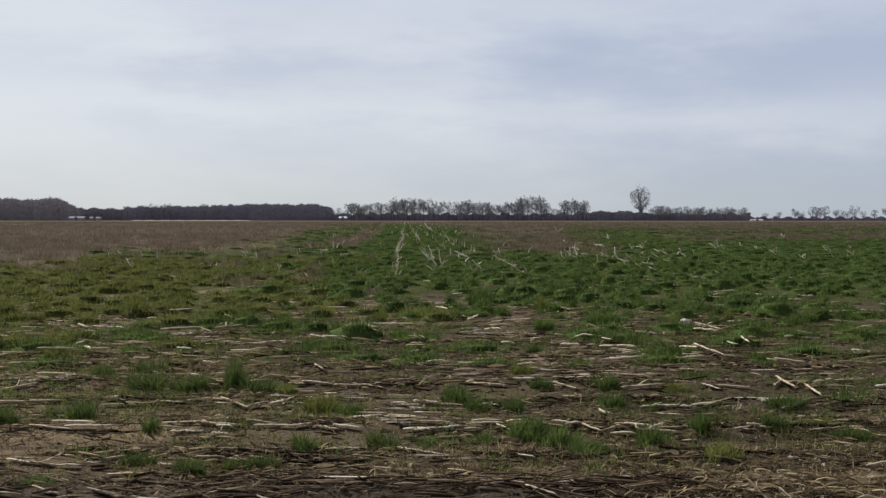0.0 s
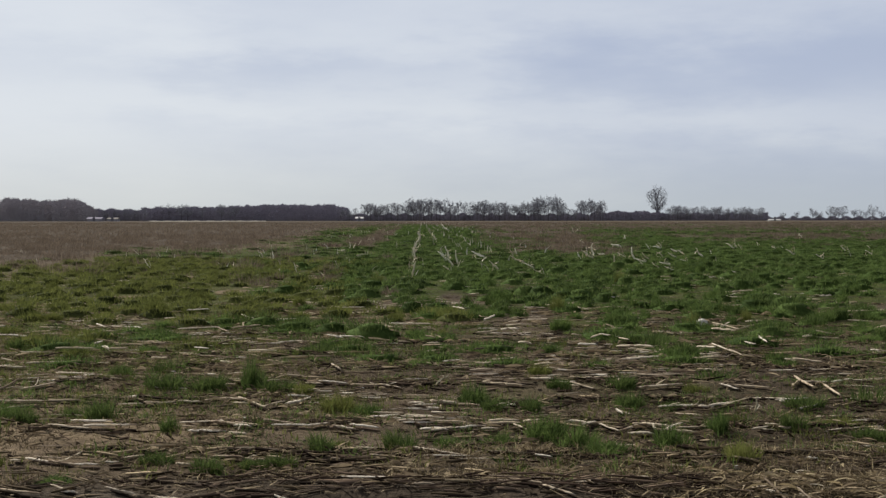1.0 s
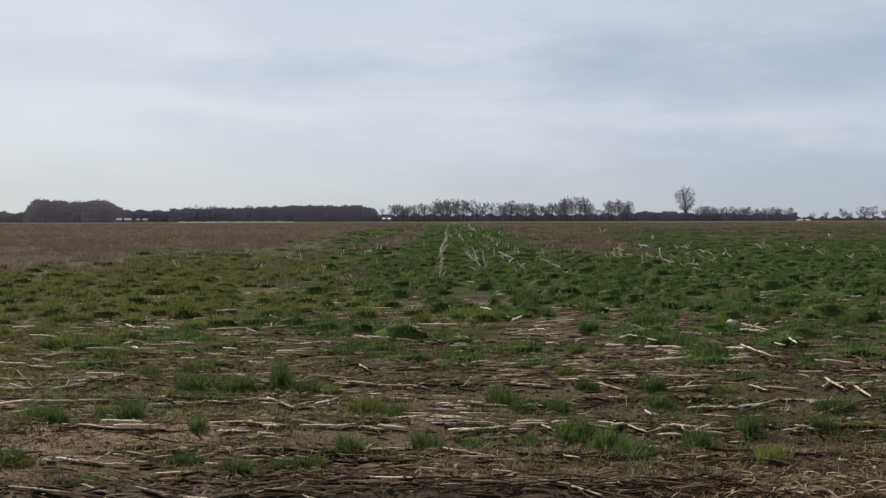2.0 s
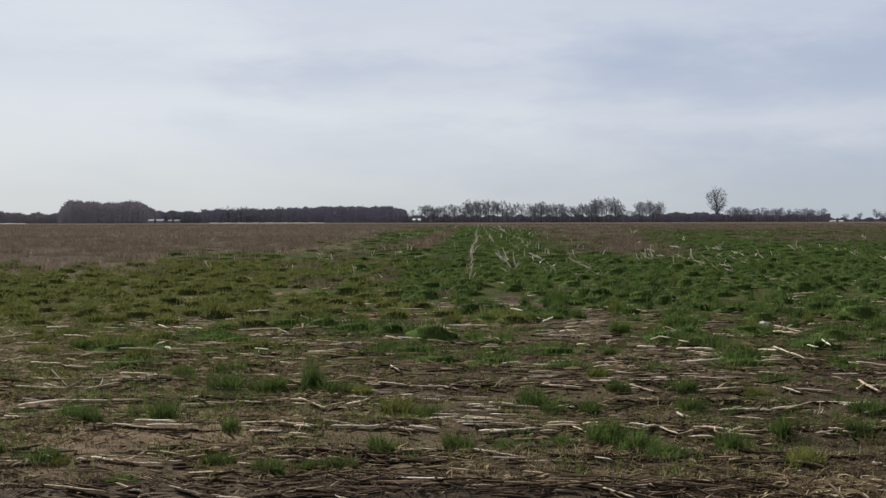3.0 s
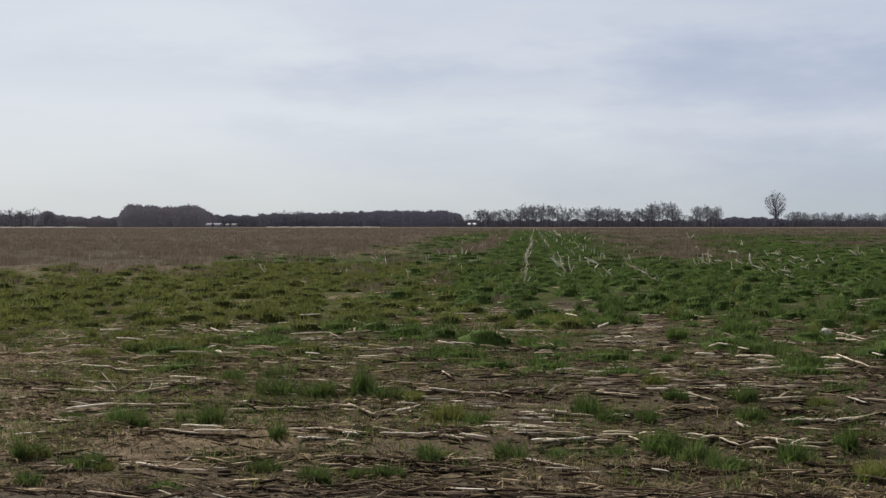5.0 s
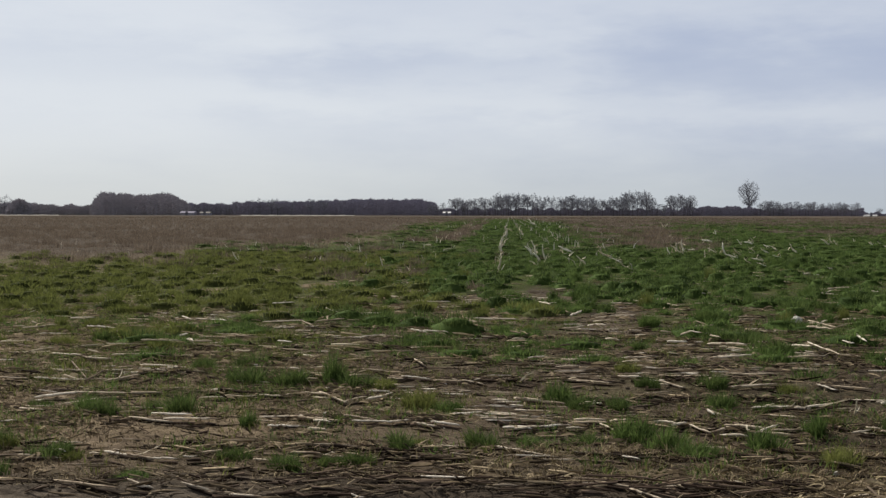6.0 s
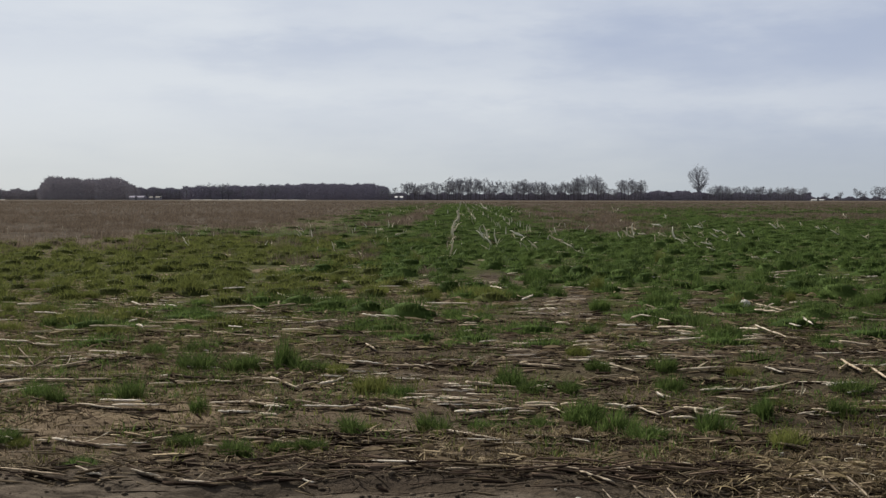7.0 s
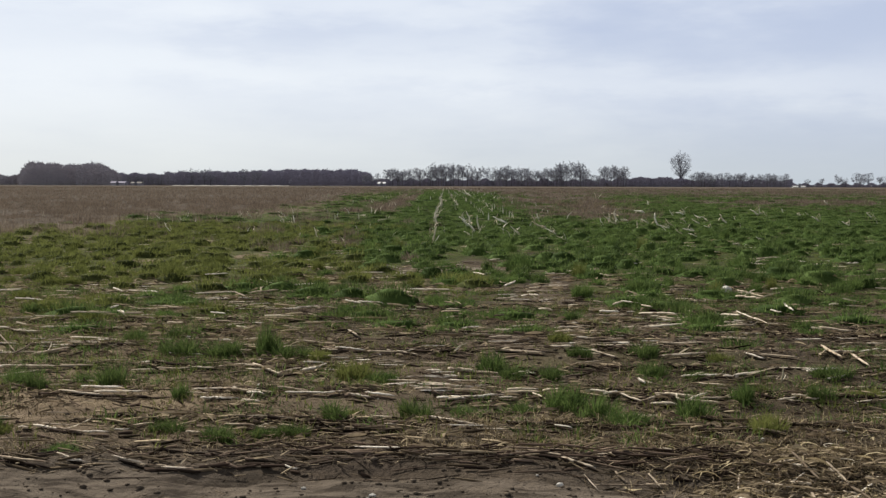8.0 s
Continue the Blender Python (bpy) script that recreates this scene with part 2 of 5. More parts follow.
# places where the grass is thicker or gives way to bare soil: x, y, half-widths, gain
LUSH = [(-3.88, 10.82, 0.46, 1.44, 0.8), (-2.82, 11.11, 0.21, 1.84, 0.8), (-1.70, 9.80, 0.16, 1.18, 0.5), (-1.80, 7.35, 0.24, 0.58, 0.9), (-1.45, 6.86, 0.13, 0.41, 0.8), (-2.38, 7.29, 0.38, 0.26, -0.9), (-1.44, 7.30, 0.17, 0.31, -0.8), (-1.67, 4.74, 0.16, 0.13, -0.8), (-3.30, 11.11, 0.32, 0.60, -0.5), (-1.93, 10.04, 0.29, 0.49, -0.44), (-1.95, 5.40, 0.15, 0.17, -0.6), (-0.69, 8.95, 0.47, 0.86, 0.7), (-0.67, 6.19, 0.12, 0.34, 0.7), (0.15, 6.33, 0.19, 0.31, 0.8), (-0.10, 9.81, 0.19, 0.66, 0.4), (0.50, 8.77, 0.21, 0.75, 0.6), (-0.66, 6.64, 0.25, 0.19, -1), (0.24, 7.44, 0.23, 0.35, -1), (0.44, 10.40, 0.3, 0.75, -0.75), (0.29, 5.04, 0.10, 0.13, -0.9), (-0.17, 5.96, 0.17, 0.24, -0.7)]
LUSH += [(0.97, 6.54, 0.12, 0.53, 0.8), (1.86, 9.29, 0.26, 0.59, 0.5), (3.29, 10.31, 0.54, 1.80, 0.9), (1.74, 5.85, 0.14, 0.20, 0.6), (1.04, 5.14, 0.22, 0.18, 0.8), (1.06, 7.44, 0.25, 0.32, -1), (1.26, 5.85, 0.14, 0.15, -0.8), (2.31, 7.78, 0.29, 0.24, -0.8), (1.40, 5.27, 0.15, 0.16, -0.8), (2.01, 5.64, 0.13, 0.28, -0.5), (3.53, 14.91, 0.21, 0.86, -0.44), (4.53, 14.70, 0.10, 1.47, -0.44), (-0.41, 13.70, 0.39, 0.82, -0.44), (-1.81, 17.07, 0.24, 1.12, -0.39), (-3.62, 11.11, 0.26, 0.48, -0.22), (4.24, 20.88, 0.12, 1.68, -0.39), (1.78, 12.11, 0.23, 1.00, -0.28)]
LUSH += [(0.77, 11.92, 0.14, 1.08, -0.43), (1.25, 9.89, 0.26, 0.93, -0.58), (1.25, 8.34, 0.26, 0.49, -0.65), (1.78, 8.40, 0.18, 0.50, -0.58), (0.26, 7.62, 0.22, 0.28, -0.65), (0.82, 7.59, 0.18, 0.33, -0.58), (1.23, 7.49, 0.19, 0.27, -0.58), (0.70, 8.34, 0.12, 0.26, -0.36), (1.61, 11.51, 0.22, 0.50, -0.36), (1.89, 10.45, 0.15, 0.41, -0.36)]


def lush(x, y):
    total = 0.0
    for px, py, rx, ry, gain in LUSH:
        total = total + gain * np.exp(-(((x - px) / rx) ** 2) - ((y - py) / ry) ** 2)
    return np.clip(total, -1, 1)


def bare(x, y):
    """Patches of the headland where the soil lies open."""
    return step(fbm(x * 1.7 + 44, y * 2.4 + 17) - 0.3 * np.minimum(lush(x, y), 0), 0.52, 0.6) * step(y, 4.4, 4.7) * (1 - step(y, 8.5, 10.5)) * (0.15 + 0.85 * step(x / y, -0.24, -0.1))


def zones(x, y):
    """How green and how dry-brown the field is at a place, both 0 to 1."""
    rel = x + ROW_TURN * y
    wob = (fbm(x * 0.35, y * 0.2) - 0.5) * 4 + (fbm(x * 1.3 + 60, y * 0.5) - 0.5) * 5 * step(y, 20, 26)
    rag = (fbm(x * 2.3 + 20, y * 1.1) - 0.5) * 9
    green = 0.04 + 0.4 * step(y, 4.6, 5.5) + 0.36 * step(y + wob * 0.4 + 0.12 * x, 6.2, 8.8) + 0.2 * step(y + wob * 0.6 + 0.2 * x, 10.0, 13.5)
    brink = -5.6 - (y - 45) * 0.042  # the weedy side drifts away from the rows
    begin = 18.5 + 15 * step(x / np.maximum(y, 1.0), -0.34, -0.27)
    left = (1 - step(rel + wob * 0.5 + rag * 0.3, brink - 1.2, brink + 1.2)) * step(y + wob + 0.9 * rag, begin - 2, begin + 12)
    stripe = step(rel, -3.5 - 0.012 * (y - 60), -3.1 - 0.012 * (y - 60)) * (1 - step(rel, -1.9 - 0.008 * (y - 60), -1.4 - 0.008 * (y - 60))) * step(y + 0.6 * rag, 38, 46) * (0.45 + 0.55 * step(np.cos(2 * np.pi * (rel + 2.3) / 1.46), -0.6, 0.4))
    mid = step(rel + wob * 0.3 + rag * 0.35, 2.2 + (y - 38) * 0.03, 3.6 + (y - 38) * 0.03) * (1 - step(rel + wob * 0.5 + rag * 0.3, 5.0 + (y - 40) * 0.124, 8.0 + (y - 40) * 0.124)) * step(y + wob + 1.2 * rag, 25, 40) * (0.5 + 0.5 * step(fbm(x * 0.9 + 5, y * 0.25), 0.34, 0.5))
    right = step(rel + wob * 0.5, 8.6 + (y - 44) * 0.19, 10.6 + (y - 44) * 0.19) * step(y + wob * 2 + 1.5 * rag, 40, 64) * (0.25 + 0.6 * step(fbm(x * 0.3 + 9, y * 0.12), 0.36, 0.5))
    dry = np.clip(np.maximum(np.maximum(left, stripe), np.maximum(mid, right)), 0, 1)
    rows = np.exp(-((rel + 1.0) / 4.6) ** 2)  # the green lasts longest between the rows ahead
    dry = np.maximum(dry, 0.92 * step(y + 6 * wob + 4 * rag, 42 + 70 * rows, 150 + 170 * rows))
    return np.clip(green * (1 - dry), 0, 1), dry


def spread(lo, hi, fine, growth, far):
    """Grid lines: even between lo and hi, then ever wider out to far on both sides."""
    line = list(np.arange(lo, hi + 1e-6, fine))
    for sign in (-1, 1):
        s, gap = (lo if sign < 0 else hi), fine
        while abs(s) < far:
            gap *= growth
            s += sign * gap
            line.append(s)
    return np.array(sorted(line))


def mesh_of(name, verts, faces, mat, smooth=False):
    me = bpy.data.meshes.new(name)
    me.from_pydata(verts, [], faces)
    me.materials.append(mat)
    if smooth:
        me.polygons.foreach_set("use_smooth", np.ones(len(me.polygons), bool))
    me.update()
    return me


def is_olive(x, y):
    """The grass on one side of the field is yellower."""
    return 1 - step(x + (fbm(x * 0.5, y * 0.5) - 0.5) * 5, -3.2 - 0.03 * y, 0.4 - 0.05 * y)


def film(x, y):
    """Where seedlings and moss cover the soil."""
    return step(fbm(x * 1.3 + 3, y * 0.8 + 8) + 0.2 * (fbm(x * 4 + 7, y * 3) - 0.5) + 0.22 * lush(x, y) + 0.26 * step(y, 9, 18), 0.38, 0.56)


def build_ground():
    xs, ys = spread(-4.2, 3.6, 0.036, 1.15, 4400), spread(3.3, 9.5, 0.034, 1.09, 4400)
    gx, gy = np.meshgrid(xs, ys)
    gx, gy = gx.ravel(), gy.ravel()
    w, h = len(xs), len(ys)
    base = (np.arange(h - 1)[:, None] * w + np.arange(w - 1)).ravel()
    faces = np.stack([base, base + 1, base + w + 1, base + w], 1)
    me = mesh_of("ground", np.stack([gx, gy, ground_z(gx, gy)], 1), faces.tolist(), MAT["soil"], True)
    green, dry = zones(gx, gy)
    mud = 1 - step(gy + 0.2 * (fbm(gx * 1.7, gy * 2) - 0.5) - 0.08 * (1 - step(gx, -1.0, -0.5)), 4.0, 4.14)
    for name, values in (("green", np.maximum(green * step(gy, 22, 32), (0.4 + 0.5 * step(gy, 9, 13)) * step(gy, 4.5, 7.0) * (1 - dry) * film(gx, gy))), ("dry", dry), ("mud", mud), ("wet", step(gx + 0.5 * (fbm(gx * 2, gy * 3) - 0.5), -1.0, -0.6) * (1 - step(gy, 4.36, 4.56)) * step(gy + 0.25 * (fbm(gx * 1.5 + 8, gy * 2) - 0.5), 3.98, 4.12) * (1 - step(gx, 2.3, 3.0))), ("pale", np.maximum(is_olive(gx, gy), 0.8 * (1 - step(gx / gy, -0.27, -0.12))) * step(gy, 4.3, 5.2))):
        me.attributes.new(name, "FLOAT", "POINT").data.foreach_set("value", values.astype(np.float32))
    tagged(new("ground", me), "brown clodded field soil with chaff and moss", "ground", kind="structure")


build_ground()


# ---- plant pieces in bulk ----
def blades(px, py, pz, height, width, lean, heading, mat, name, segments=2):
    """Upright tapered blades that lean over; arrays of one value a blade."""
    cx, sx = np.cos(heading), np.sin(heading)
    face = RNG.uniform(0, 2 * np.pi, len(px))
    ax, ay = np.cos(face) * width / 2, np.sin(face) * width / 2
    rings = []
    for s in range(segments):
        t = s / segments
        out, up, w = height * lean * t * t, height * t * (1 - 0.25 * lean * t), 1 - 0.55 * t
        for sign in (-1, 1):
            rings.append(np.stack([px + cx * out + sign * ax * w, py + sx * out + sign * ay * w, pz + up], 1))
    rings.append(np.stack([px + cx * height * lean, py + sx * height * lean, pz + height * (1 - 0.25 * lean)], 1))
    k = len(rings)
    verts = np.stack(rings, 1).reshape(-1, 3)
    start = np.arange(len(px)) * k
    tris = []
    for s in range(segments - 1):
        a = start + 2 * s
        tris += [np.stack([a, a + 1, a + 3], 1), np.stack([a, a + 3, a + 2], 1)]
    a = start + 2 * (segments - 1)
    tris.append(np.stack([a, a + 1, a + 2], 1))
    return raw_mesh(name, verts, np.concatenate(tris), mat)


def raw_mesh(name, verts, tris, mat):
    me = bpy.data.meshes.new(name)
    me.vertices.add(len(verts))
    me.vertices.foreach_set("co", np.ascontiguousarray(verts, np.float32).ravel())
    me.loops.add(tris.size)
    me.loops.foreach_set("vertex_index", np.ascontiguousarray(tris, np.int32).ravel())
    me.polygons.add(len(tris))
    me.polygons.foreach_set("loop_start", np.arange(0, tris.size, tris.shape[1], dtype=np.int32))
    me.materials.append(mat)
    me.update(calc_edges=True)
    me.validate()
    return me


def scatter(lo, hi, density):
    """Random places between two distances over the width that the field shows."""
    count = int(density * ((0.93 * (lo + hi) / 2) + 2.4) * (hi - lo))
    y = np.sqrt(RNG.uniform(lo * lo, hi * hi, count))
    x = RNG.uniform(-1, 1, count) * (0.465 * y + 1.2) - 0.05 * y
    return x, y


def plots(lo, hi, gap):
    """Places that keep their distance from one another, for mounds that stand apart."""
    gx, gy = np.meshgrid(np.arange(-0.53 * hi - 1, 0.45 * hi + 1, gap), np.arange(lo, hi, gap * 0.87))
    gx = gx + (np.arange(len(gx)) % 2)[:, None] * gap / 2
    x, y = (gx + RNG.uniform(-0.5, 0.5, gx.shape) * gap).ravel(), (gy + RNG.uniform(-0.5, 0.5, gy.shape) * gap).ravel()
    ok = np.abs(x + 0.05 * y) < 0.44 * y + 1.0
    return x[ok], y[ok]


def clumps(name, lo, hi, density, per, height, width, spread_r, mat, label, keep, segments=2, lean=1.1, even=0.55):
    x, y = scatter(lo, hi, density)
    ok = RNG.random(len(x)) < keep(x, y)
    x, y = x[ok], y[ok]
    size = RNG.uniform(0.5, 1.4, len(x))
    bx, by, bs = np.repeat(x, per), np.repeat(y, per), np.repeat(size, per)
    ang, rad = RNG.uniform(0, 2 * np.pi, len(bx)), np.sqrt(RNG.random(len(bx))) * spread_r * bs
    bx, by = bx + np.cos(ang) * rad, by + np.sin(ang) * rad
    h = height * bs * RNG.uniform(even, 1.1, len(bx)) * (0.2 + 0.85 * np.sqrt(1 - 0.92 * (rad / spread_r / bs) ** 2))
    head = ang + RNG.normal(0, 0.7, len(bx))
    me = blades(bx, by, ground_z(bx, by) - 0.006, h, width * RNG.uniform(0.7, 1.3, len(bx)), lean * RNG.random(len(bx)) * (0.4 + 1.1 * rad / spread_r / bs), head, mat, name, segments)
    return tagged(new(name, me), label, name.replace("_", " "), kind="stuff")


def patchy(x, y, fx=1.1, fy=0.8, lo=0.38, hi=0.62):
    return step(fbm(x * fx + 3, y * fy + 8), lo, hi)


# ---- grass, weeds and litter ----
def meadow(x, y):
    """Thick grass: dense past the headland, breaking up into islands towards it."""
    return zones(x, y)[0] * step(fbm(x * 1.3 + 3, y * 0.8 + 8) + 0.22 * lush(x, y) + 0.10 * (fbm(x * 3.1 + 12, y * 1.6) - 0.5) + 0.12 * step(y, 8, 14) + 0.12 * step(y, 16, 22), 0.41, 0.53)


def mound_rise(x, y):
    return 0.55 + 0.45 * step(y, 7, 13)


def hue(x, y):
    """Which kind of grass grows at a place, between 0 and 1."""
    return fbm(x * 9.7 + 31, y * 9.1 + 5, 1)


clumps("grass", 5.2, 24.0, 9, 26, 0.045, 0.006, 0.15, MAT["grass"], "short green grass in a patchy carpet", lambda x, y: meadow(x, y) * (1 - is_olive(x, y)), 2, 1.9)
clumps("grass", 5.2, 26.0, 7, 30, 0.055, 0.006, 0.17, MAT["olive"], "short yellowish olive grass in a patchy carpet", lambda x, y: meadow(x, y) * is_olive(x, y), 2, 1.9)


def mounds(mat, label, per, keep, gap=0.43, radius=0.165, height=0.095, lo=8.5, hi=29.0, heart="thatch", wide=0.0075, fur=0.03):
    """Cushions of grass: a low dome of thatch, dark for inner shade, with short blades all over it."""
    x, y = plots(lo, hi, gap)
    ok = RNG.random(len(x)) < keep(x, y)
    x, y = x[ok], y[ok]
    k = len(x)
    size = 0.45 + 1.1 * RNG.random(k) ** 1.3
    r, h = radius * size, height * RNG.uniform(0.75, 1.25, k) * size**0.6 * mound_rise(x, y)
    z = ground_z(x, y) - 0.012
    rings = [np.stack([x, y, z + h * 0.72], 1)]
    for rad, up in ((0.55, 0.57), (0.86, 0.27), (0.98, 0.0)):
        for s in range(7):
            a = s * 2 * np.pi / 7 + rad * 3
            q = rad * RNG.uniform(0.85, 1.12, k)
            rings.append(np.stack([x + np.cos(a) * r * q, y + np.sin(a) * r * q, z + h * up * RNG.uniform(0.8, 1.1, k)], 1))
    tri = [(0, 1 + s, 1 + (s + 1) % 7) for s in range(7)]
    for ring in (1, 8):
        for s in range(7):
            a, b = ring + s, ring + (s + 1) % 7
            tri += [(a, a + 7, b + 7), (a, b + 7, b)]
    # added opaque core: stops light from behind, so mound fronts stay dark
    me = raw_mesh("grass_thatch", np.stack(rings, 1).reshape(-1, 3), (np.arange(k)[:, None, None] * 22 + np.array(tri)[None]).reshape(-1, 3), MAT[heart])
    tagged(new("grass_thatch", me), "matted hearts of the grass mounds, toned dark for shade", "grass thatch", kind="stuff")
    bx, by, bz, br, bh = (np.repeat(v, per) for v in (x, y, z, r, h))
    ang, rad = RNG.uniform(0, 2 * np.pi, len(bx)), np.sqrt(RNG.random(len(bx)))
    top = bz + bh * 0.82 * np.sqrt(1 - 0.97 * rad**2) - 0.008
    tall = (fur + 0.3 * bh) * RNG.uniform(0.5, 1.2, len(bx))
    me = blades(bx + np.cos(ang) * rad * br, by + np.sin(ang) * rad * br, top, tall, wide * RNG.uniform(0.6, 1.3, len(bx)), 0.3 + (0.3 + 1.0 * rad) * RNG.random(len(bx)), ang + RNG.normal(0, 0.8, len(bx)), mat, "grass", 2)
    tagged(new("grass", me), label, "grass", kind="stuff")


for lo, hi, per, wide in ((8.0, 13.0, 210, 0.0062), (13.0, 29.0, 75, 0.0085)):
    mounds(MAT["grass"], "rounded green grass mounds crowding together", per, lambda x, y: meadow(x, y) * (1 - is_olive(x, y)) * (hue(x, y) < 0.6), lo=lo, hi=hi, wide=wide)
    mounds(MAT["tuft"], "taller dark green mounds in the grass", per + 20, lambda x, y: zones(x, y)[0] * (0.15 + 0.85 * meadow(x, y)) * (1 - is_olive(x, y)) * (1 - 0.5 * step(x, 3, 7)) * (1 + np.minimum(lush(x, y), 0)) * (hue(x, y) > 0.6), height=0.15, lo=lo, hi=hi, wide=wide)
    mounds(MAT["olive"], "rounded olive grass mounds crowding together", per + 20, lambda x, y: zones(x, y)[0] * (0.15 + 0.75 * meadow(x, y)) * is_olive(x, y), gap=0.42, radius=0.16, height=0.105, heart="shaded_dry_thatch", fur=0.042, lo=lo, hi=hi, wide=wide)
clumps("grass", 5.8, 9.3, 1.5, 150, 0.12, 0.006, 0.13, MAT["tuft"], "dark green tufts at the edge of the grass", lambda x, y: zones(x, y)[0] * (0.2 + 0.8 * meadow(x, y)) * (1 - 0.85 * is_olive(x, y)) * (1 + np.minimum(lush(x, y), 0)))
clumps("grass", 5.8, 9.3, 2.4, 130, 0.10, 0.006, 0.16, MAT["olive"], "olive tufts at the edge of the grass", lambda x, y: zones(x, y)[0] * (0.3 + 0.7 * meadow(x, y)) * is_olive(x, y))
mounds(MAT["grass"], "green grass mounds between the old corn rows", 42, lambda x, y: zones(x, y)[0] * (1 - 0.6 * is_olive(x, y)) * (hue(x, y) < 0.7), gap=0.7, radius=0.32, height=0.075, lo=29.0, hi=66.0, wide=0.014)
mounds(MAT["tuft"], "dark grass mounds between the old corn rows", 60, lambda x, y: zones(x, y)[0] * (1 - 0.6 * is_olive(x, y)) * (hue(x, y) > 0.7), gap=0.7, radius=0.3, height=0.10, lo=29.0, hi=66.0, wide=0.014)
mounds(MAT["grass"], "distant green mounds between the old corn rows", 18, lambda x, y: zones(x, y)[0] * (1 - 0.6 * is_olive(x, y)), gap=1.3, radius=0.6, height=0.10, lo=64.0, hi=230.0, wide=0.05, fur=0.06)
clumps("grass", 6.0, 22.0, 22, 12, 0.035, 0.005, 0.08, MAT["olive"], "thin short grass between thicker mounds", lambda x, y: zones(x, y)[0] * (0.3 + 0.2 * step(y, 9, 13)) * (0.3 + 0.7 * patchy(x + 70, y, 1.5, 1.0, 0.4, 0.6)), 2, 1.7)
clumps("grass", 28.0, 62.0, 4.5, 20, 0.14, 0.014, 0.17, MAT["grass"], "green grass between the old corn rows", lambda x, y: zones(x, y)[0] * (0.3 + 0.7 * patchy(x, y, 0.8, 0.4)) * (1 - 0.6 * is_olive(x, y)), 1)
clumps("grass", 60.0, 250.0, 1.1, 9, 0.15, 0.03, 0.25, MAT["grass"], "distant green grass across the field", lambda x, y: zones(x, y)[0], 1)
clumps("grass", 4.3, 11, 150, 12, 0.055, 0.0058, 0.06, MAT["grass"], "thin green grass sprouting among corn residue", lambda x, y: (1 - 0.8 * bare(x, y)) * step(y, 4.2, 5.0) * step(fbm(x * 1.5 + 3, y * 1.3 + 8) + 0.25 * lush(x, y), 0.39, 0.57), 2, 1.7)
clumps("grass", 5.0, 12.0, 34, 26, 0.055, 0.0058, 0.09, MAT["olive"], "sparse olive grass creeping into the headland", lambda x, y: step(-x / y, 0.08, 0.2) * (1 - bare(x, y)) * patchy(x + 17, y, 1.3, 1.1, 0.4, 0.56), 2, 1.8)
clumps("grass", 4.3, 11, 160, 9, 0.05, 0.0055, 0.05, MAT["olive"], "thin yellowing grass among corn residue", lambda x, y: (0.75 + 0.3 * step(-x, 0.0, 1.5)) * step(y, 4.3, 5.0) * patchy(x + 30, y, 1.2, 1.5, 0.38, 0.58) * (1 - 0.75 * bare(x, y)) * (1 + 0.8 * np.minimum(lush(x, y), 0)))
clumps("dry_grass", 3.8, 5.1, 420, 12, 0.055, 0.004, 0.06, MAT["straw"], "matted fluffy dry grass beside the wheel track", lambda x, y: np.maximum(step(x + (fbm(x * 3, y * 3) - 0.5), 0.45, 0.8) * (0.5 + 0.5 * patchy(x, y, 2.2, 3.0)), 0.8 * step(y, 4.36, 4.45) * step(x, -0.6, 0.0)), 2, 2.2)
clumps("dry_grass", 3.95, 11, 150, 10, 0.055, 0.0035, 0.06, MAT["straw"], "short bleached dry grass on the soil", lambda x, y: (1 - 0.7 * bare(x, y)) * step(y, 4.1, 4.35) * (0.2 + 0.75 * step(-x, -0.3, 1.0) + 0.8 * patchy(x + 50, y, 1.1, 2.0, 0.42, 0.6)) * (1 - 0.6 * step(y, 8, 11)), 2, 2.2)
clumps("dry_grass", 4.15, 10.0, 100, 12, 0.036, 0.0045, 0.08, MAT["litter"], "matted brown dead grass on the soil", lambda x, y: (1 - 0.75 * bare(x, y)) * (0.25 + 0.75 * patchy(x + 80, y, 1.4, 1.8, 0.4, 0.58)), 2, 2.4)
clumps("dry_weeds", 16.0, 62.0, 8, 18, 0.12, 0.009, 0.17, MAT["weed"], "reddish brown dead weeds standing in the field", lambda x, y: (0.4 * step(-x, 1.5, 5) * step(y, 16, 21) * patchy(x, y, 1.4, 0.7) + zones(x, y)[1]) * (0.25 + 0.75 * patchy(x, y, 0.9, 0.5)), 1, 0.9)
clumps("dry_weeds", 17.0, 75.0, 0.9, 80, 0.3, 0.011, 0.3, MAT["weed"], "bushy reddish brown weed clumps standing in the field", lambda x, y: (0.45 * step(-x, 1.5, 5) * step(y, 17, 21) + zones(x, y)[1]) * patchy(x + 40, y, 0.9, 0.5, 0.4, 0.6), 1, 0.9, 0.6)
clumps("dry_weeds", 17.5, 30.0, 1.6, 60, 0.22, 0.009, 0.16, MAT["weed"], "scattered dark brown weed clumps among the grass", lambda x, y: step(-x / y, 0.02, 0.05) * (1 - step(-x / y, 0.2, 0.3)) * patchy(x + 15, y, 1.3, 0.6, 0.45, 0.6), 1, 0.8, 0.6)
clumps("dry_weeds", 29.0, 75.0, 1.3, 16, 0.3, 0.012, 0.16, MAT["straw"], "tan dead stems standing in a weedy patch", lambda x, y: zones(x, y)[1] * step(x / y, 0.03, 0.05) * (1 - step(x / y, 0.12, 0.2)) * patchy(x + 11, y, 1.2, 0.6, 0.4, 0.6), 1, 0.35)
clumps("dry_weeds", 60.0, 165.0, 1.6, 7, 0.24, 0.028, 0.25, MAT["weed"], "distant brown dead weeds across the field", lambda x, y: zones(x, y)[1] * 0.9, 1, 0.5)
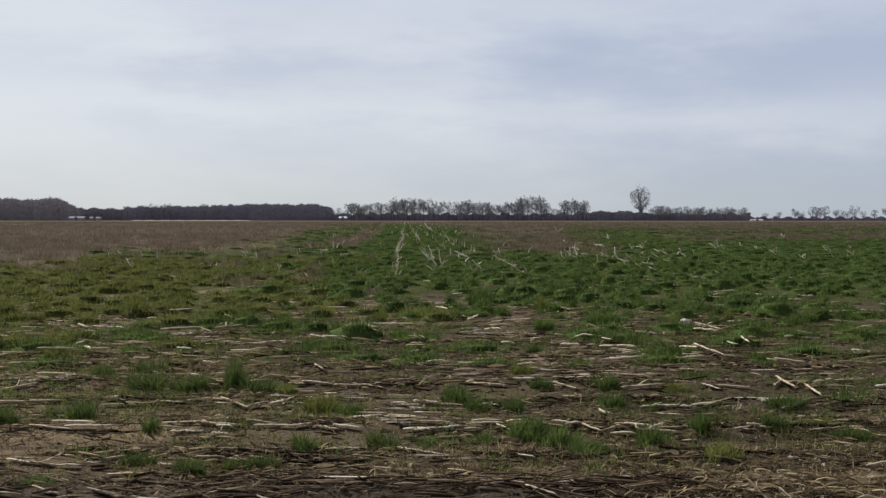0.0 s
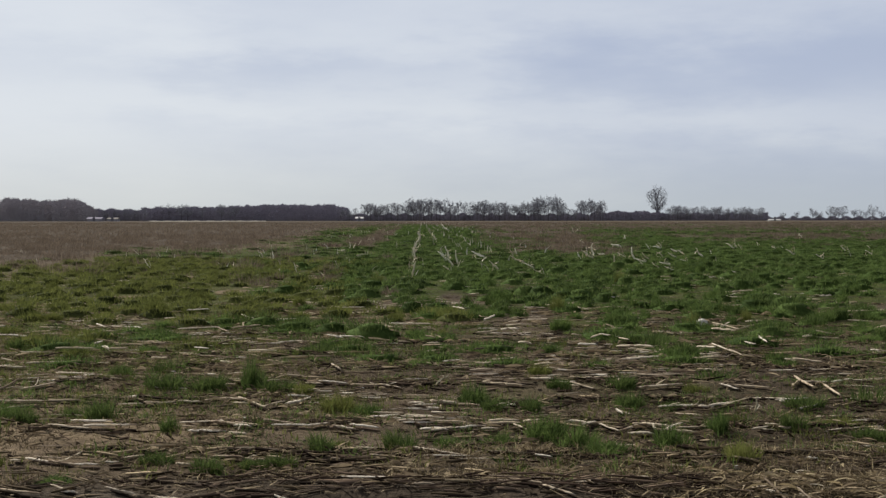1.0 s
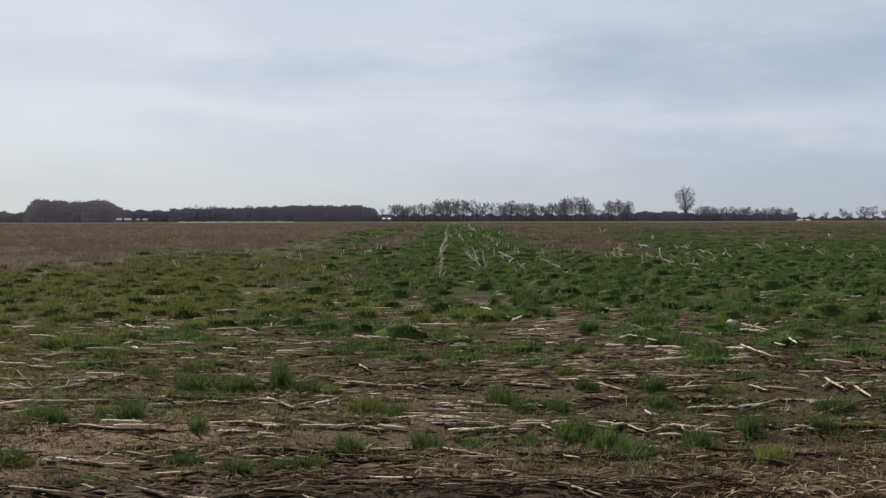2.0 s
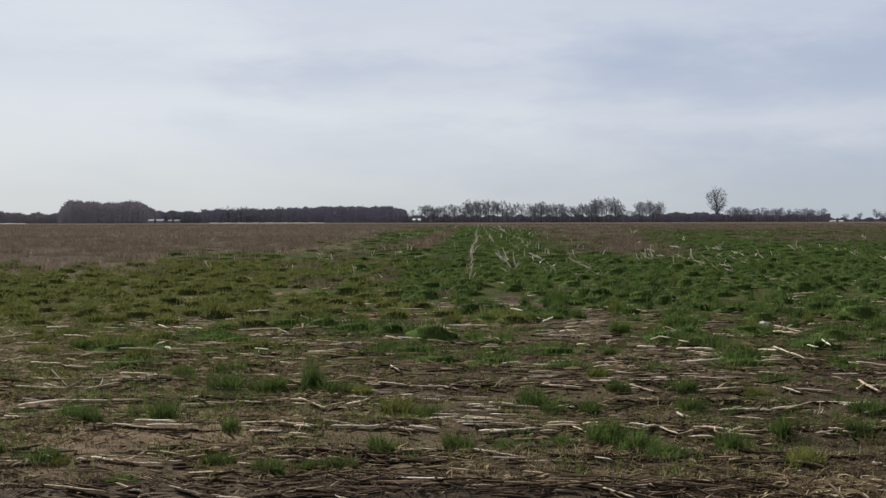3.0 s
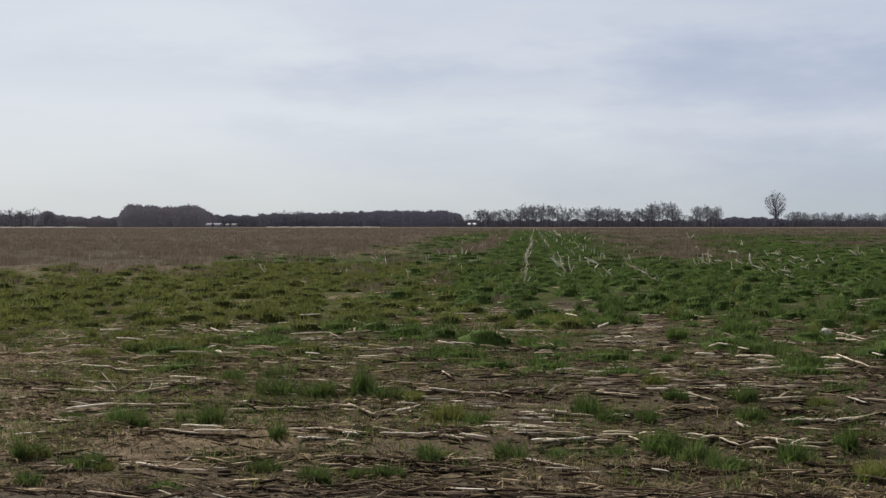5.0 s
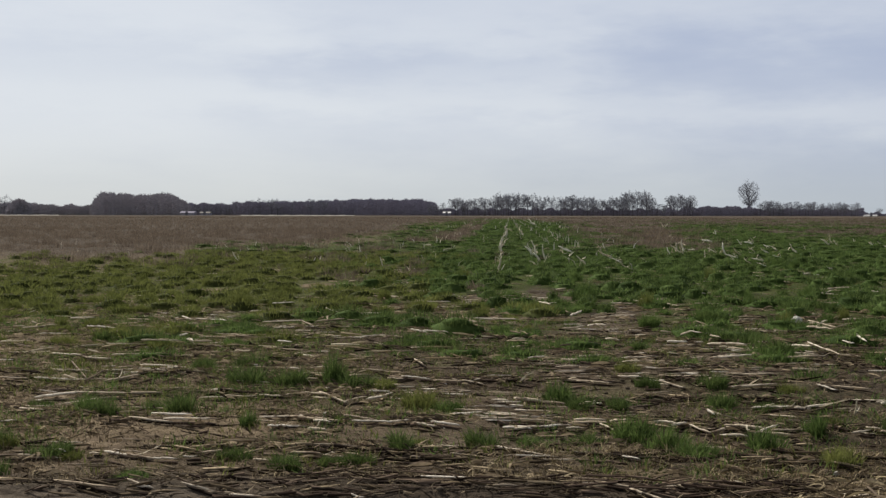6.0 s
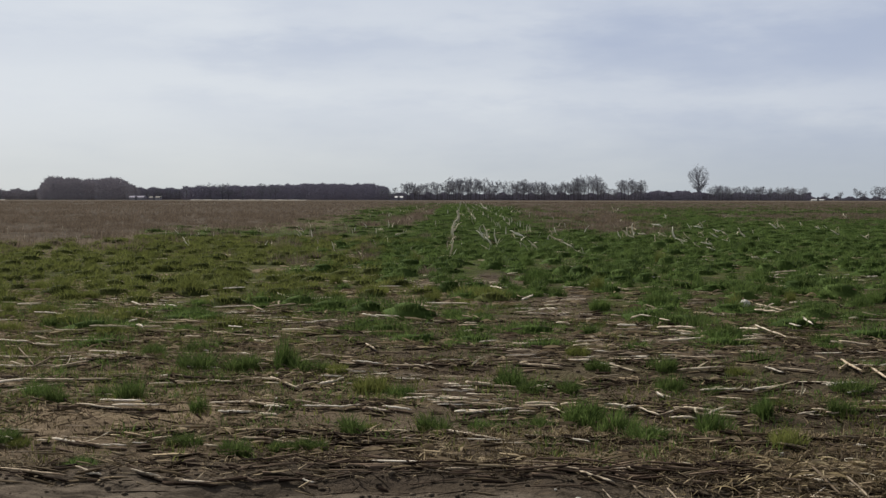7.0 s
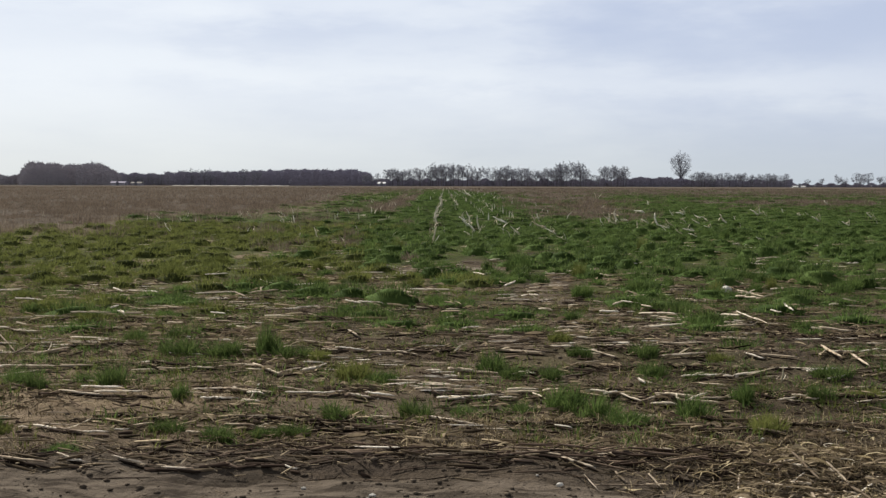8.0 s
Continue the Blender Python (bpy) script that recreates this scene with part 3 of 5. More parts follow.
clumps("dry_weeds", 160.0, 330.0, 0.5, 6, 0.3, 0.06, 0.5, MAT["weed"], "brown dead weeds towards the field's end", lambda x, y: zones(x, y)[1] * (0.3 + 0.7 * patchy(x, y, 0.2, 0.06)), 1, 0.5)


def strips(name, x, y, length, width, turn, rise, mat, label, category, bent=True):
    """Splinters of stem and curled leaf lying on the soil: thin three-sided prisms, the longer ones bent at the middle."""
    k = len(x)
    cx, sx = np.cos(turn), np.sin(turn)
    bend = RNG.normal(0, 0.035, k) * length
    perch, tilt = rise * RNG.random(k) ** 2, RNG.normal(0, 0.008, k)
    tip = RNG.uniform(0, 2 * np.pi, k)
    verts = []
    ends = ((-0.5, 0.6), (0.0, 1.0), (0.5, 0.35)) if bent else ((-0.5, 1.0), (0.5, 0.5))
    for t, w in ends:
        mx = x + cx * length * t - sx * bend * (0.25 - t * t) * 4
        my = y + sx * length * t + cx * bend * (0.25 - t * t) * 4
        mz = ground_z(x, y) + perch + tilt * t * 2 + width * 0.35
        for s in range(3):
            a = tip + s * 2.094
            r = width * w * (0.58 if s else 0.45)
            verts.append(np.stack([mx - sx * r * np.cos(a), my + cx * r * np.cos(a), mz + r * np.sin(a)], 1))
    verts = np.stack(verts, 1).reshape(-1, 3)
    a = np.arange(k) * 3 * len(ends)
    quads = np.concatenate([np.stack([a + i + s, a + i + (s + 1) % 3, a + i + 3 + (s + 1) % 3, a + i + 3 + s], 1) for i in range(0, 3 * len(ends) - 3, 3) for s in range(3)])
    tagged(new(name, raw_mesh(name, verts, quads, mat)), label, category, kind="stuff")


def headland_litter(lo, hi, density, length, width, rise, mat, label, base=0.25, wander=0.2, bent=True, sere=1.0):
    x, y = scatter(lo, hi, density)
    ok = RNG.random(len(x)) < 1 + (sere - 1) * is_olive(x, y)
    x, y = x[ok], y[ok]
    near_row = np.exp(-((((y + 0.1 * (fbm(x * 1.5, y * 0) - 0.5) - 6.34 + ROW / 2) % ROW - ROW / 2) / 0.10) ** 2)) * (1 - step(y, 11, 14))
    ok = RNG.random(len(x)) < (base + 0.7 * near_row) * (0.3 + 0.8 * patchy(x + 9, y, 1.0, 2.0, 0.35, 0.6)) * (1 - 0.75 * bare(x, y)) * (1 - 0.85 * step(y, 6.5, 11)) * (0.06 + step(y, 4.02, 4.15))
    x, y = x[ok], y[ok]
    k = len(x)
    strips("straw_litter", x, y, length * RNG.uniform(0.4, 1.6, k), width * RNG.uniform(0.4, 1.5, k), RNG.normal(0, wander, k) + (RNG.random(k) < 0.07) * RNG.uniform(-1.0, 1.0, k), rise, mat, label, "straw litter", bent)


headland_litter(3.7, 13.0, 800, 0.035, 0.0045, 0.015, MAT["litter"], "fine chopped chaff strewn on the soil", 0.3, 0.4, False)
headland_litter(3.7, 15.0, 280, 0.075, 0.012, 0.006, MAT["old"], "dark rotting leaf and stem scraps on the soil", 0.25, 0.15, False, 0.35)
headland_litter(3.7, 15.0, 190, 0.10, 0.010, 0.02, MAT["litter"], "dull straw and husk pieces strewn on the soil", 0.25, 0.13)
headland_litter(4.2, 12.0, 300, 0.16, 0.013, 0.004, MAT["rotten"], "black stems pressed into the soil along the rows", 0.02, 0.08, False, 0.2)
headland_litter(8.0, 22.0, 60, 0.18, 0.014, 0.025, MAT["leaf"], "pale straw lying between grass mounds", 0.5, 0.12)


def leaf_curls(lo, hi, density, length, width, mat, label, keep):
    """Dead leaf scraps, curled and torn, lying every way over one another: five cross-lines each."""
    x, y = scatter(lo, hi, density)
    ok = RNG.random(len(x)) < keep(x, y)
    x, y = x[ok], y[ok]
    k = len(x)
    long, wide = length * RNG.uniform(0.5, 1.5, k), width * RNG.uniform(0.5, 1.4, k)
    turn = RNG.normal(0, 0.7, k) + (RNG.random(k) < 0.25) * RNG.uniform(-1.5, 1.5, k)
    bend, arch, roll = RNG.normal(0, 0.7, k), 0.04 + 0.36 * RNG.random(k) ** 2.2, RNG.normal(0, 0.7, k)
    z = ground_z(x, y) + 0.004 + 0.012 * RNG.random(k)
    rings = []
    for t, w in ((-0.5, 0.35), (-0.25, 0.9), (0.0, 1.0), (0.25, 0.8), (0.5, 0.15)):
        a = turn + bend * t
        mx, my = x + np.cos(a) * long * t, y + np.sin(a) * long * t
        mz = z + arch * long * (0.25 - t * t) * 2.2
        tip = roll + bend * t
        for side in (-0.5, 0.5):
            q = side * wide * w
            rings.append(np.stack([mx - np.sin(a) * q * np.cos(tip), my + np.cos(a) * q * np.cos(tip), mz + q * np.sin(tip)], 1))
    a = np.arange(k) * 10
    quads = np.concatenate([np.stack([a + 2 * i, a + 2 * i + 1, a + 2 * i + 3, a + 2 * i + 2], 1) for i in range(4)])
    tagged(new("leaf_litter", raw_mesh("leaf_litter", np.stack(rings, 1).reshape(-1, 3), quads, mat)), label, "leaf litter", kind="stuff")


leaf_curls(4.2, 8.5, 420, 0.06, 0.012, MAT["curl"], "curled brown dead leaves matted on the soil", lambda x, y: (1 - 0.7 * bare(x, y)) * step(y, 4.25, 4.5) * (1 - 0.6 * step(y, 6, 8.5)) * (0.12 + 0.88 * patchy(x + 21, y, 1.6, 2.4, 0.42, 0.58)) * (1 + 0.6 * np.minimum(lush(x, y), 0)))
leaf_curls(7.5, 14.0, 70, 0.10, 0.018, MAT["curl"], "brown dead leaves between the grass mounds", lambda x, y: patchy(x + 33, y, 1.3, 1.6, 0.42, 0.6))
for stuff_mat, many in (("curl", 1100), ("straw", 480), ("leaf", 90)):
    leaf_curls(3.75, 4.7, many, 0.085, 0.0075, MAT[stuff_mat], "tangled corn husk and leaf in a heap beside the track", lambda x, y: step(x + 0.5 * (fbm(x * 3, y * 4) - 0.5) + 0.5 * (y - 4.2), 0.6, 0.95) * (1 - 0.7 * step(y, 4.45, 4.7)))


def build_clods():
    x, y = (np.concatenate(v) for v in zip(scatter(3.3, 10.0, 45), scatter(3.5, 4.25, 260)))
    k = len(x)
    r = (0.003 + 0.011 * RNG.random(k) ** 3) * (0.6 + 0.4 * step(y, 4.0, 4.5)) + 0.009 * (1 - step(y, 4.1, 4.3)) * RNG.random(k) ** 4
    unit = np.array([(1, 0, 0), (-1, 0, 0), (0, 1, 0), (0, -1, 0), (0, 0, 1), (0, 0, -1), (0.6, 0.6, 0.5), (-0.6, 0.5, 0.6), (0.5, -0.6, 0.6), (-0.6, -0.6, 0.45)])
    v = unit[None] * r[:, None, None] * RNG.uniform(0.75, 1.25, (k, 10, 1))
    v = v * np.array((1.2, 1.0, 0.7)) + np.stack([x, y, ground_z(x, y) + r * 0.15], 1)[:, None]
    tri = np.array([(0, 6, 5), (6, 2, 5), (2, 7, 5), (7, 1, 5), (1, 9, 5), (9, 3, 5), (3, 8, 5), (8, 0, 5), (0, 4, 6), (6, 4, 2), (2, 4, 7), (7, 4, 1), (1, 4, 9), (9, 4, 3), (3, 4, 8), (8, 4, 0)])
    tris = (np.arange(k)[:, None, None] * 10 + tri[None]).reshape(-1, 3)
    tagged(new("soil_clods", raw_mesh("soil_clods", v.reshape(-1, 3), tris, MAT["clod"])), "small brown soil clods on the headland", "soil clods", kind="stuff")


build_clods()


# ---- tubes and trees ----
class Shape:
    """Vertices and faces gathered for one mesh."""

    def __init__(self):
        self.verts, self.faces = [], []

    def tube(self, points, radii, sides=6, cap=True):
        first = len(self.verts)
        for i, p in enumerate(points):
            way = (points[min(i + 1, len(points) - 1)] - points[max(i - 1, 0)]).normalized()
            side = way.orthogonal().normalized()
            other = way.cross(side)
            for s in range(sides):
                a = 2 * math.pi * s / sides
                self.verts.append(p + (side * math.cos(a) + other * math.sin(a)) * radii[i])
        for i in range(len(points) - 1):
            for s in range(sides):
                a, b = first + i * sides + s, first + i * sides + (s + 1) % sides
                self.faces.append((a, b, b + sides, a + sides))
        if cap:
            self.faces.append(tuple(range(first + sides - 1, first - 1, -1)))
            last = first + (len(points) - 1) * sides
            self.faces.append(tuple(range(last, last + sides)))

    def strip(self, a, b, width, across):
        k = len(self.verts)
        w = across.normalized() * width / 2
        self.verts += [a - w, a + w, b + w * 0.3, b - w * 0.3]
        self.faces.append((k, k + 1, k + 2, k + 3))

    def ribbon(self, start, way, length, width, rnd, droop=0.0):
        """One curled dry leaf in five bends."""
        k, p, d = len(self.verts), start, way.normalized()
        for i in range(6):
            side = Vector((-d.y, d.x, rnd.gauss(0, 0.5))).normalized() * width * (0.55, 0.9, 1.0, 0.85, 0.6, 0.2)[i] / 2
            self.verts += [p - side, p + side]
            d = (d + Vector((rnd.gauss(0, 0.15), rnd.gauss(0, 0.15), rnd.gauss(0, 0.06) - droop))).normalized()
            p = p + d * length / 5
        self.faces += [(k + 2 * i, k + 2 * i + 1, k + 2 * i + 3, k + 2 * i + 2) for i in range(5)]

    def mesh(self, name, mat, smooth=True):
        return mesh_of(name, [tuple(v) for v in self.verts], self.faces, mat, smooth)


def part(name, me, parent, label=""):
    ob = new(name, me)
    ob.parent = parent
    return tagged(ob, label)


def rand_dir(rnd, up=0.3):
    v = Vector((rnd.gauss(0, 1), rnd.gauss(0, 1), rnd.gauss(0, 1) + up))
    return v.normalized()


def limb(wood, rnd, start, end, r0, r1, sides=4, sag=0.08, n=4):
    """A crooked branch between two points; returns its points."""
    span = (end - start).length
    pts = [start.lerp(end, i / n) + (rand_dir(rnd, 0.0) * span * sag * (0 < i < n)) for i in range(n + 1)]
    wood.tube(pts, [r0 + (r1 - r0) * i / n for i in range(n + 1)], sides, False)
    return pts


TREES = {}


def tree_meshes(key, seed, height, wide, crown_low, limbs, twig_w, wood_mat):
    """Wood and twig meshes of one bare tree: a trunk, limbs that fill a rounded crown, boughs and fine twigs."""
    if key not in TREES:
        rnd = random.Random(seed)
        wood, twigs = Shape(), Shape()
        mid, up, out = height * (1 + crown_low) / 2, height * (1 - crown_low) / 2, height * wide
        top = Vector((rnd.gauss(0, 0.02) * height, 0, height * 0.78))
        trunk = [Vector((0, 0, -0.4)), Vector((0, 0, height * crown_low * 0.7)), Vector((0, 0, mid * 0.95)), top]
        wood.tube(trunk, [0.021 * height, 0.016 * height, 0.011 * height, 0.003 * height], 7)
        for i in range(limbs):
            a, z = 2.4 * i + rnd.uniform(-0.4, 0.4), rnd.uniform(-0.8, 0.85)
            r = math.sqrt(max(0.42, 1 - z * z)) * rnd.uniform(0.62, 0.97)
            end = Vector((math.cos(a) * r * out, math.sin(a) * r * out, mid + z * up * 0.8))
            start = Vector((0, 0, max(height * crown_low * 0.8, end.z - (0.25 + 0.35 * r) * height * 0.6)))
            start.z = min(start.z, height * 0.7)
            pts = limb(wood, rnd, start, end, 0.0075 * height, 0.003 * height)
            for _ in range(6):
                b = pts[rnd.randrange(2, 5)]
                tip = b + Vector((rnd.gauss(0, 0.34) * out, rnd.gauss(0, 0.34) * out, rnd.uniform(-0.3, 0.4) * up))
                rel = Vector((tip.x / out, tip.y / out, (tip.z - mid) / up))
                if rel.length > 0.95:
                    rel = rel.normalized() * rnd.uniform(0.8, 0.97)
                    tip = Vector((rel.x * out, rel.y * out, mid + rel.z * up))
                for q in limb(wood, rnd, b, tip, 0.0032 * height, 0.0014 * height, 3, 0.08, 2)[1:]:
                    for _ in range(9):
                        t = ((q - Vector((0, 0, mid - up * 0.6))).normalized() + rand_dir(rnd, 0.1) * 0.9).normalized()
                        twigs.strip(q, q + t * height * rnd.uniform(0.04, 0.09), twig_w, t.cross(rand_dir(rnd)))
        TREES[key] = (wood.mesh("trunk", wood_mat), twigs.mesh("crown", MAT["twig"], False))
    return TREES[key]


def bearing(deg, distance, z=-0.05):
    return Vector((math.sin(radians(deg)) * distance, math.cos(radians(deg)) * distance, z))


def bare_tree(name, key, place, scale, turn, label, group="", **how):
    wood, crown = tree_meshes(key, **how)
    ob = new(name)
    part("trunk", wood, ob)
    part("crown", crown, ob, "crown of fine bare twigs")
    ob.matrix_basis = Matrix.Translation(place) @ pose(0, 0, 0, 0, 0, turn) @ Matrix.Diagonal((*scale, 1))
    return tagged(ob, label, "tree", group)


# the lone tall tree above the hedge
bare_tree("lone_tree", "lone", bearing(9.38, 660), (0.93, 0.93, 1.06), 40, "tall solitary bare tree with an oval crown", seed=5, height=18.6, wide=0.34, crown_low=0.26, limbs=34, twig_w=0.045, wood_mat=MAT["bark"])

ROW_TREE = [dict(seed=11 + i, height=12.0, wide=0.25 + 0.018 * i, crown_low=0.2 + 0.05 * (i % 3), limbs=12 + i % 3, twig_w=0.06, wood_mat=MAT["bark"]) for i in range(7)]


def tree_line(rnd, lo, hi, gap, tall, vary, dist, label, group, wide=1.0):
    deg = lo
    while deg < hi:
        i = rnd.randrange(7)
        h = tall(deg) * rnd.uniform(1 - vary, 1 + vary) / 12.0
        w = h * rnd.uniform(0.75, 1.1) * wide
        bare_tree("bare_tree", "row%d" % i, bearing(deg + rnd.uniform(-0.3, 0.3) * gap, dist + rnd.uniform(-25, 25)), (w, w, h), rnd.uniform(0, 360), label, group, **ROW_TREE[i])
        deg += gap * rnd.choice((rnd.uniform(0.4, 1.1), rnd.uniform(0.8, 1.9)))


RND = random.Random(21)
# stretches of the row, each with its own height: from, to (degrees), metres
for lo, hi, tall in ((-5.6, -4.95, 7.2), (-4.55, -4.0, 9.6), (-3.95, -2.75, 9.5), (-2.5, -1.5, 12.3), (-1.45, -0.6, 12.6), (-0.55, -0.25, 7.6), (-0.2, 1.2, 10.5), (1.25, 1.7, 11.3), (1.75, 2.8, 9.9), (2.85, 3.7, 11.2), (3.75, 4.2, 13.6), (4.3, 4.7, 13.4), (4.75, 5.15, 10.0), (5.2, 5.75, 6.8), (5.8, 6.55, 12.2), (6.6, 6.9, 11.2)):
    tree_line(RND, lo, hi, 0.15, lambda d: tall, 0.09, 640, "tall bare tree in the row at the field's end" if tall > 10 else "bare grey tree in the row at the field's end", "row of field trees", 0.92 if tall > 10 else 1.1)
tree_line(RND, 9.9, 14.2, 0.13, lambda d: 8.0 - 0.6 * (d - 10) / 4, 0.12, 660, "bare tree in a low hedgerow", "hedgerow trees")
tree_line(RND, 15.0, 15.4, 0.4, lambda d: 5.0, 0.1, 680, "small bare tree on the far field edge", "hedgerow trees")
tree_line(RND, 15.8, 24.0, 0.3, lambda d: 7.2, 0.25, 690, "small bare tree on the far field edge", "hedgerow trees", 1.2)
tree_line(RND, -16.6, -14.4, 0.22, lambda d: 6.8, 0.15, 690, "bare tree beside a low farm building", "farm trees")
tree_line(RND, -14.3, -10.5, 0.34, lambda d: 9.2, 0.12, 672, "bare tree standing out from a low wood", "farm trees", 1.2)
tree_line(RND, -26.5, -25.1, 0.35, lambda d: 9.4, 0.15, 640, "bushy bare tree at the field's far end", "farm trees", 1.3)
# a pale slender trunk at the end of the middle corn row
bare_tree("birch_tree", "birch", bearing(-1.92, 622), (0.8, 0.8, 1.0), 10, "slender pale-barked tree at the end of a corn row", seed=90, height=12.0, wide=0.14, crown_low=0.5, limbs=5, twig_w=0.06, wood_mat=MAT["birch"])


def thicket(name, rnd, lo, hi, dist, depth, tall, per_metre, label, mat, twig_len=2.0, twig_w=0.34, floor=0.0):
    """Dense far wood or brush: many stems with twigs, in one mesh."""
    shape = Shape()
    span = radians(hi - lo) * dist
    for _ in range(int(span * per_metre)):
        deg = rnd.uniform(lo, hi)
        base = bearing(deg, dist + rnd.uniform(0, depth), -0.1)
        h = tall(deg) * rnd.uniform(0.9, 1.0) * (0.98 + 0.12 * noise.noise(Vector((deg * 2.3, 0.5, 0))) + 0.10 * noise.noise(Vector((deg * 6.5, 3.5, 0))))
        if h < 0.3:
            continue
        lean = Vector((rnd.gauss(0, 0.05), rnd.gauss(0, 0.05), 1))
        shape.strip(base, base + lean * h * 0.75, 0.16, Vector((1, 0.2 * rnd.gauss(0, 1), 0)))
        for _ in range(15):
            q = base + lean * h * (floor + (1 - floor) * rnd.random() ** 0.7) * 0.9
            t = Vector((rnd.gauss(0, 0.8), rnd.gauss(0, 0.5), rnd.uniform(-0.1, 0.7))).normalized() * twig_len * rnd.uniform(0.5, 1.1)
            if (q + t).z > h:
                t.z = max(0.05, h - q.z)
            shape.strip(q - t * 0.3, q + t * 0.7, twig_w, t.cross(Vector((0.1, 1, 0.1))))
    tagged(new(name, shape.mesh(name, mat, False)), label, "wood", kind="stuff")


def dome(lo, hi, tall, soft):
    return lambda d: tall * min(1.0, max(0.0, (d - lo) / soft)) ** 0.35 * min(1.0, max(0.0, (hi - d) / soft)) ** 0.35


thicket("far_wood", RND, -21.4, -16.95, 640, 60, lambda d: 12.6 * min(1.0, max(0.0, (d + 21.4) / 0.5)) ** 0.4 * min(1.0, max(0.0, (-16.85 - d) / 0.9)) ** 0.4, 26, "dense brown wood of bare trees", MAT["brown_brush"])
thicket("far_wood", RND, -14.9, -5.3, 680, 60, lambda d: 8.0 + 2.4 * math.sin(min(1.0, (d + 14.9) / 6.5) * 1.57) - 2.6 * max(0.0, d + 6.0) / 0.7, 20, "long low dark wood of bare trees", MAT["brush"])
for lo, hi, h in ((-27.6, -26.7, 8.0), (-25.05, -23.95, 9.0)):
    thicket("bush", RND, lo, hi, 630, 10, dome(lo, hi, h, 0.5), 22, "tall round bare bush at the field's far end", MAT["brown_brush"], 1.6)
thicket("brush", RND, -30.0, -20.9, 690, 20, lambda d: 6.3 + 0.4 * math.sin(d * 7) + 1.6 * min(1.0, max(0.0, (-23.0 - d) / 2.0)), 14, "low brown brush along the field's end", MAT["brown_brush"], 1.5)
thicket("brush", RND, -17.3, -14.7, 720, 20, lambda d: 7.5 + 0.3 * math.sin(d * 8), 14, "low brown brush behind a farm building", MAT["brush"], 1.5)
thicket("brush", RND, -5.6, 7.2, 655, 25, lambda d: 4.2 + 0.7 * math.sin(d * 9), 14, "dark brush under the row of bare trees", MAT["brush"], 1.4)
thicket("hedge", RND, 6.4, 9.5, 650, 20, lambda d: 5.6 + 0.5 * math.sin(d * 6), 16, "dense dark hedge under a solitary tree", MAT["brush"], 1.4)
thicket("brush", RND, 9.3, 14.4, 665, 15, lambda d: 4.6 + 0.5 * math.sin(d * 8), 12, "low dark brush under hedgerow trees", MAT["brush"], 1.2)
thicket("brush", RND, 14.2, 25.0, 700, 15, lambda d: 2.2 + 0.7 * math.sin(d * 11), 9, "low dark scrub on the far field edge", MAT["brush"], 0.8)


def box(shape, lo, hi):
    k = len(shape.verts)
    shape.verts += [Vector((x, y, z)) for z in (lo[2], hi[2]) for x, y in ((lo[0], lo[1]), (hi[0], lo[1]), (hi[0], hi[1]), (lo[0], hi[1]))]
    shape.faces += [tuple(k + i for i in f) for f in ((3, 2, 1, 0), (4, 5, 6, 7), (0, 1, 5, 4), (1, 2, 6, 5), (2, 3, 7, 6), (3, 0, 4, 7))]


def gable(shape, w, d, z, rise, over):
    k = len(shape.verts)
    for y in (-d / 2 - over, d / 2 + over):
        shape.verts += [Vector((-w / 2 - over, y, z)), Vector((w / 2 + over, y, z)), Vector((w / 2 + over, 0, z + rise)), Vector((-w / 2 - over, 0, z + rise))]
    shape.faces += [(k, k + 1, k + 2, k + 3), (k + 5, k + 4, k + 7, k + 6), (k, k + 3, k + 7, k + 4)[:3], (k + 1, k + 5, k + 6)[:3]]


def farm_building(name, place, w, d, h, rise, wall_mat, roof_mat, label):
    ob = new(name)
    for made, builder, mat in (("wall", lambda s: box(s, (-w / 2, -d / 2, -0.3), (w / 2, d / 2, h)), wall_mat), ("roof", lambda s: gable(s, w, d, h + 0.01, rise, 0.25), roof_mat), ("door", lambda s: box(s, (-0.6, -d / 2 - 0.06, -0.2), (0.6, -d / 2 - 0.01, 2.0)), MAT["bark"])):
        shape = Shape()
        builder(shape)
        part(made, shape.mesh(made, mat, False), ob)
    ob.matrix_basis = Matrix.Translation(place)
    tagged(ob, label, "building")


farm_building("field_hut", bearing(-4.78, 600), 3.6, 4.0, 1.4, 0.7, MAT["brush"], MAT["pale"], "small dark hut with a white roof before trees")
farm_building("barn", bearing(-17.0, 610), 7.0, 6.0, 1.3, 0.8, MAT["brown_brush"], MAT["brush"], "low grey farm barn beside a dark wood")
farm_building("shed", bearing(-16.2, 612), 5.0, 5.0, 1.2, 0.7, MAT["brown_brush"], MAT["birch"], "small pale shed beside a farm barn")
# added white block: stands in for pale sky in the hedge gap
farm_building("sky_gap_block", bearing(14.7, 640), 6.0, 4.0, 0.45, 0.35, MAT["pale"], MAT["pale"], "low white block standing in for bright sky between hedges")


def pale_bank(lo, hi, dist, tall, label):
    shape = Shape()
    steps = 30
    for i in range(steps + 1):
        deg = lo + (hi - lo) * i / steps
        k = tall * (0.75 + 0.25 * math.sin(i * 1.7))
        for dd, z in ((0, -0.05), (1.5, k), (3.5, k * 0.95), (5, -0.05)):
            shape.verts.append(bearing(deg, dist + dd, z))
    for i in range(steps):
        for j in range(3):
            a = i * 4 + j
            shape.faces.append((a, a + 4, a + 5, a + 1))
    tagged(new("sand_bank", shape.mesh("sand_bank", MAT["stone"])), label, "bank", kind="structure")


pale_bank(-14.6, -9.2, 575, 0.3, "low pale sandy bank along the field's far edge")
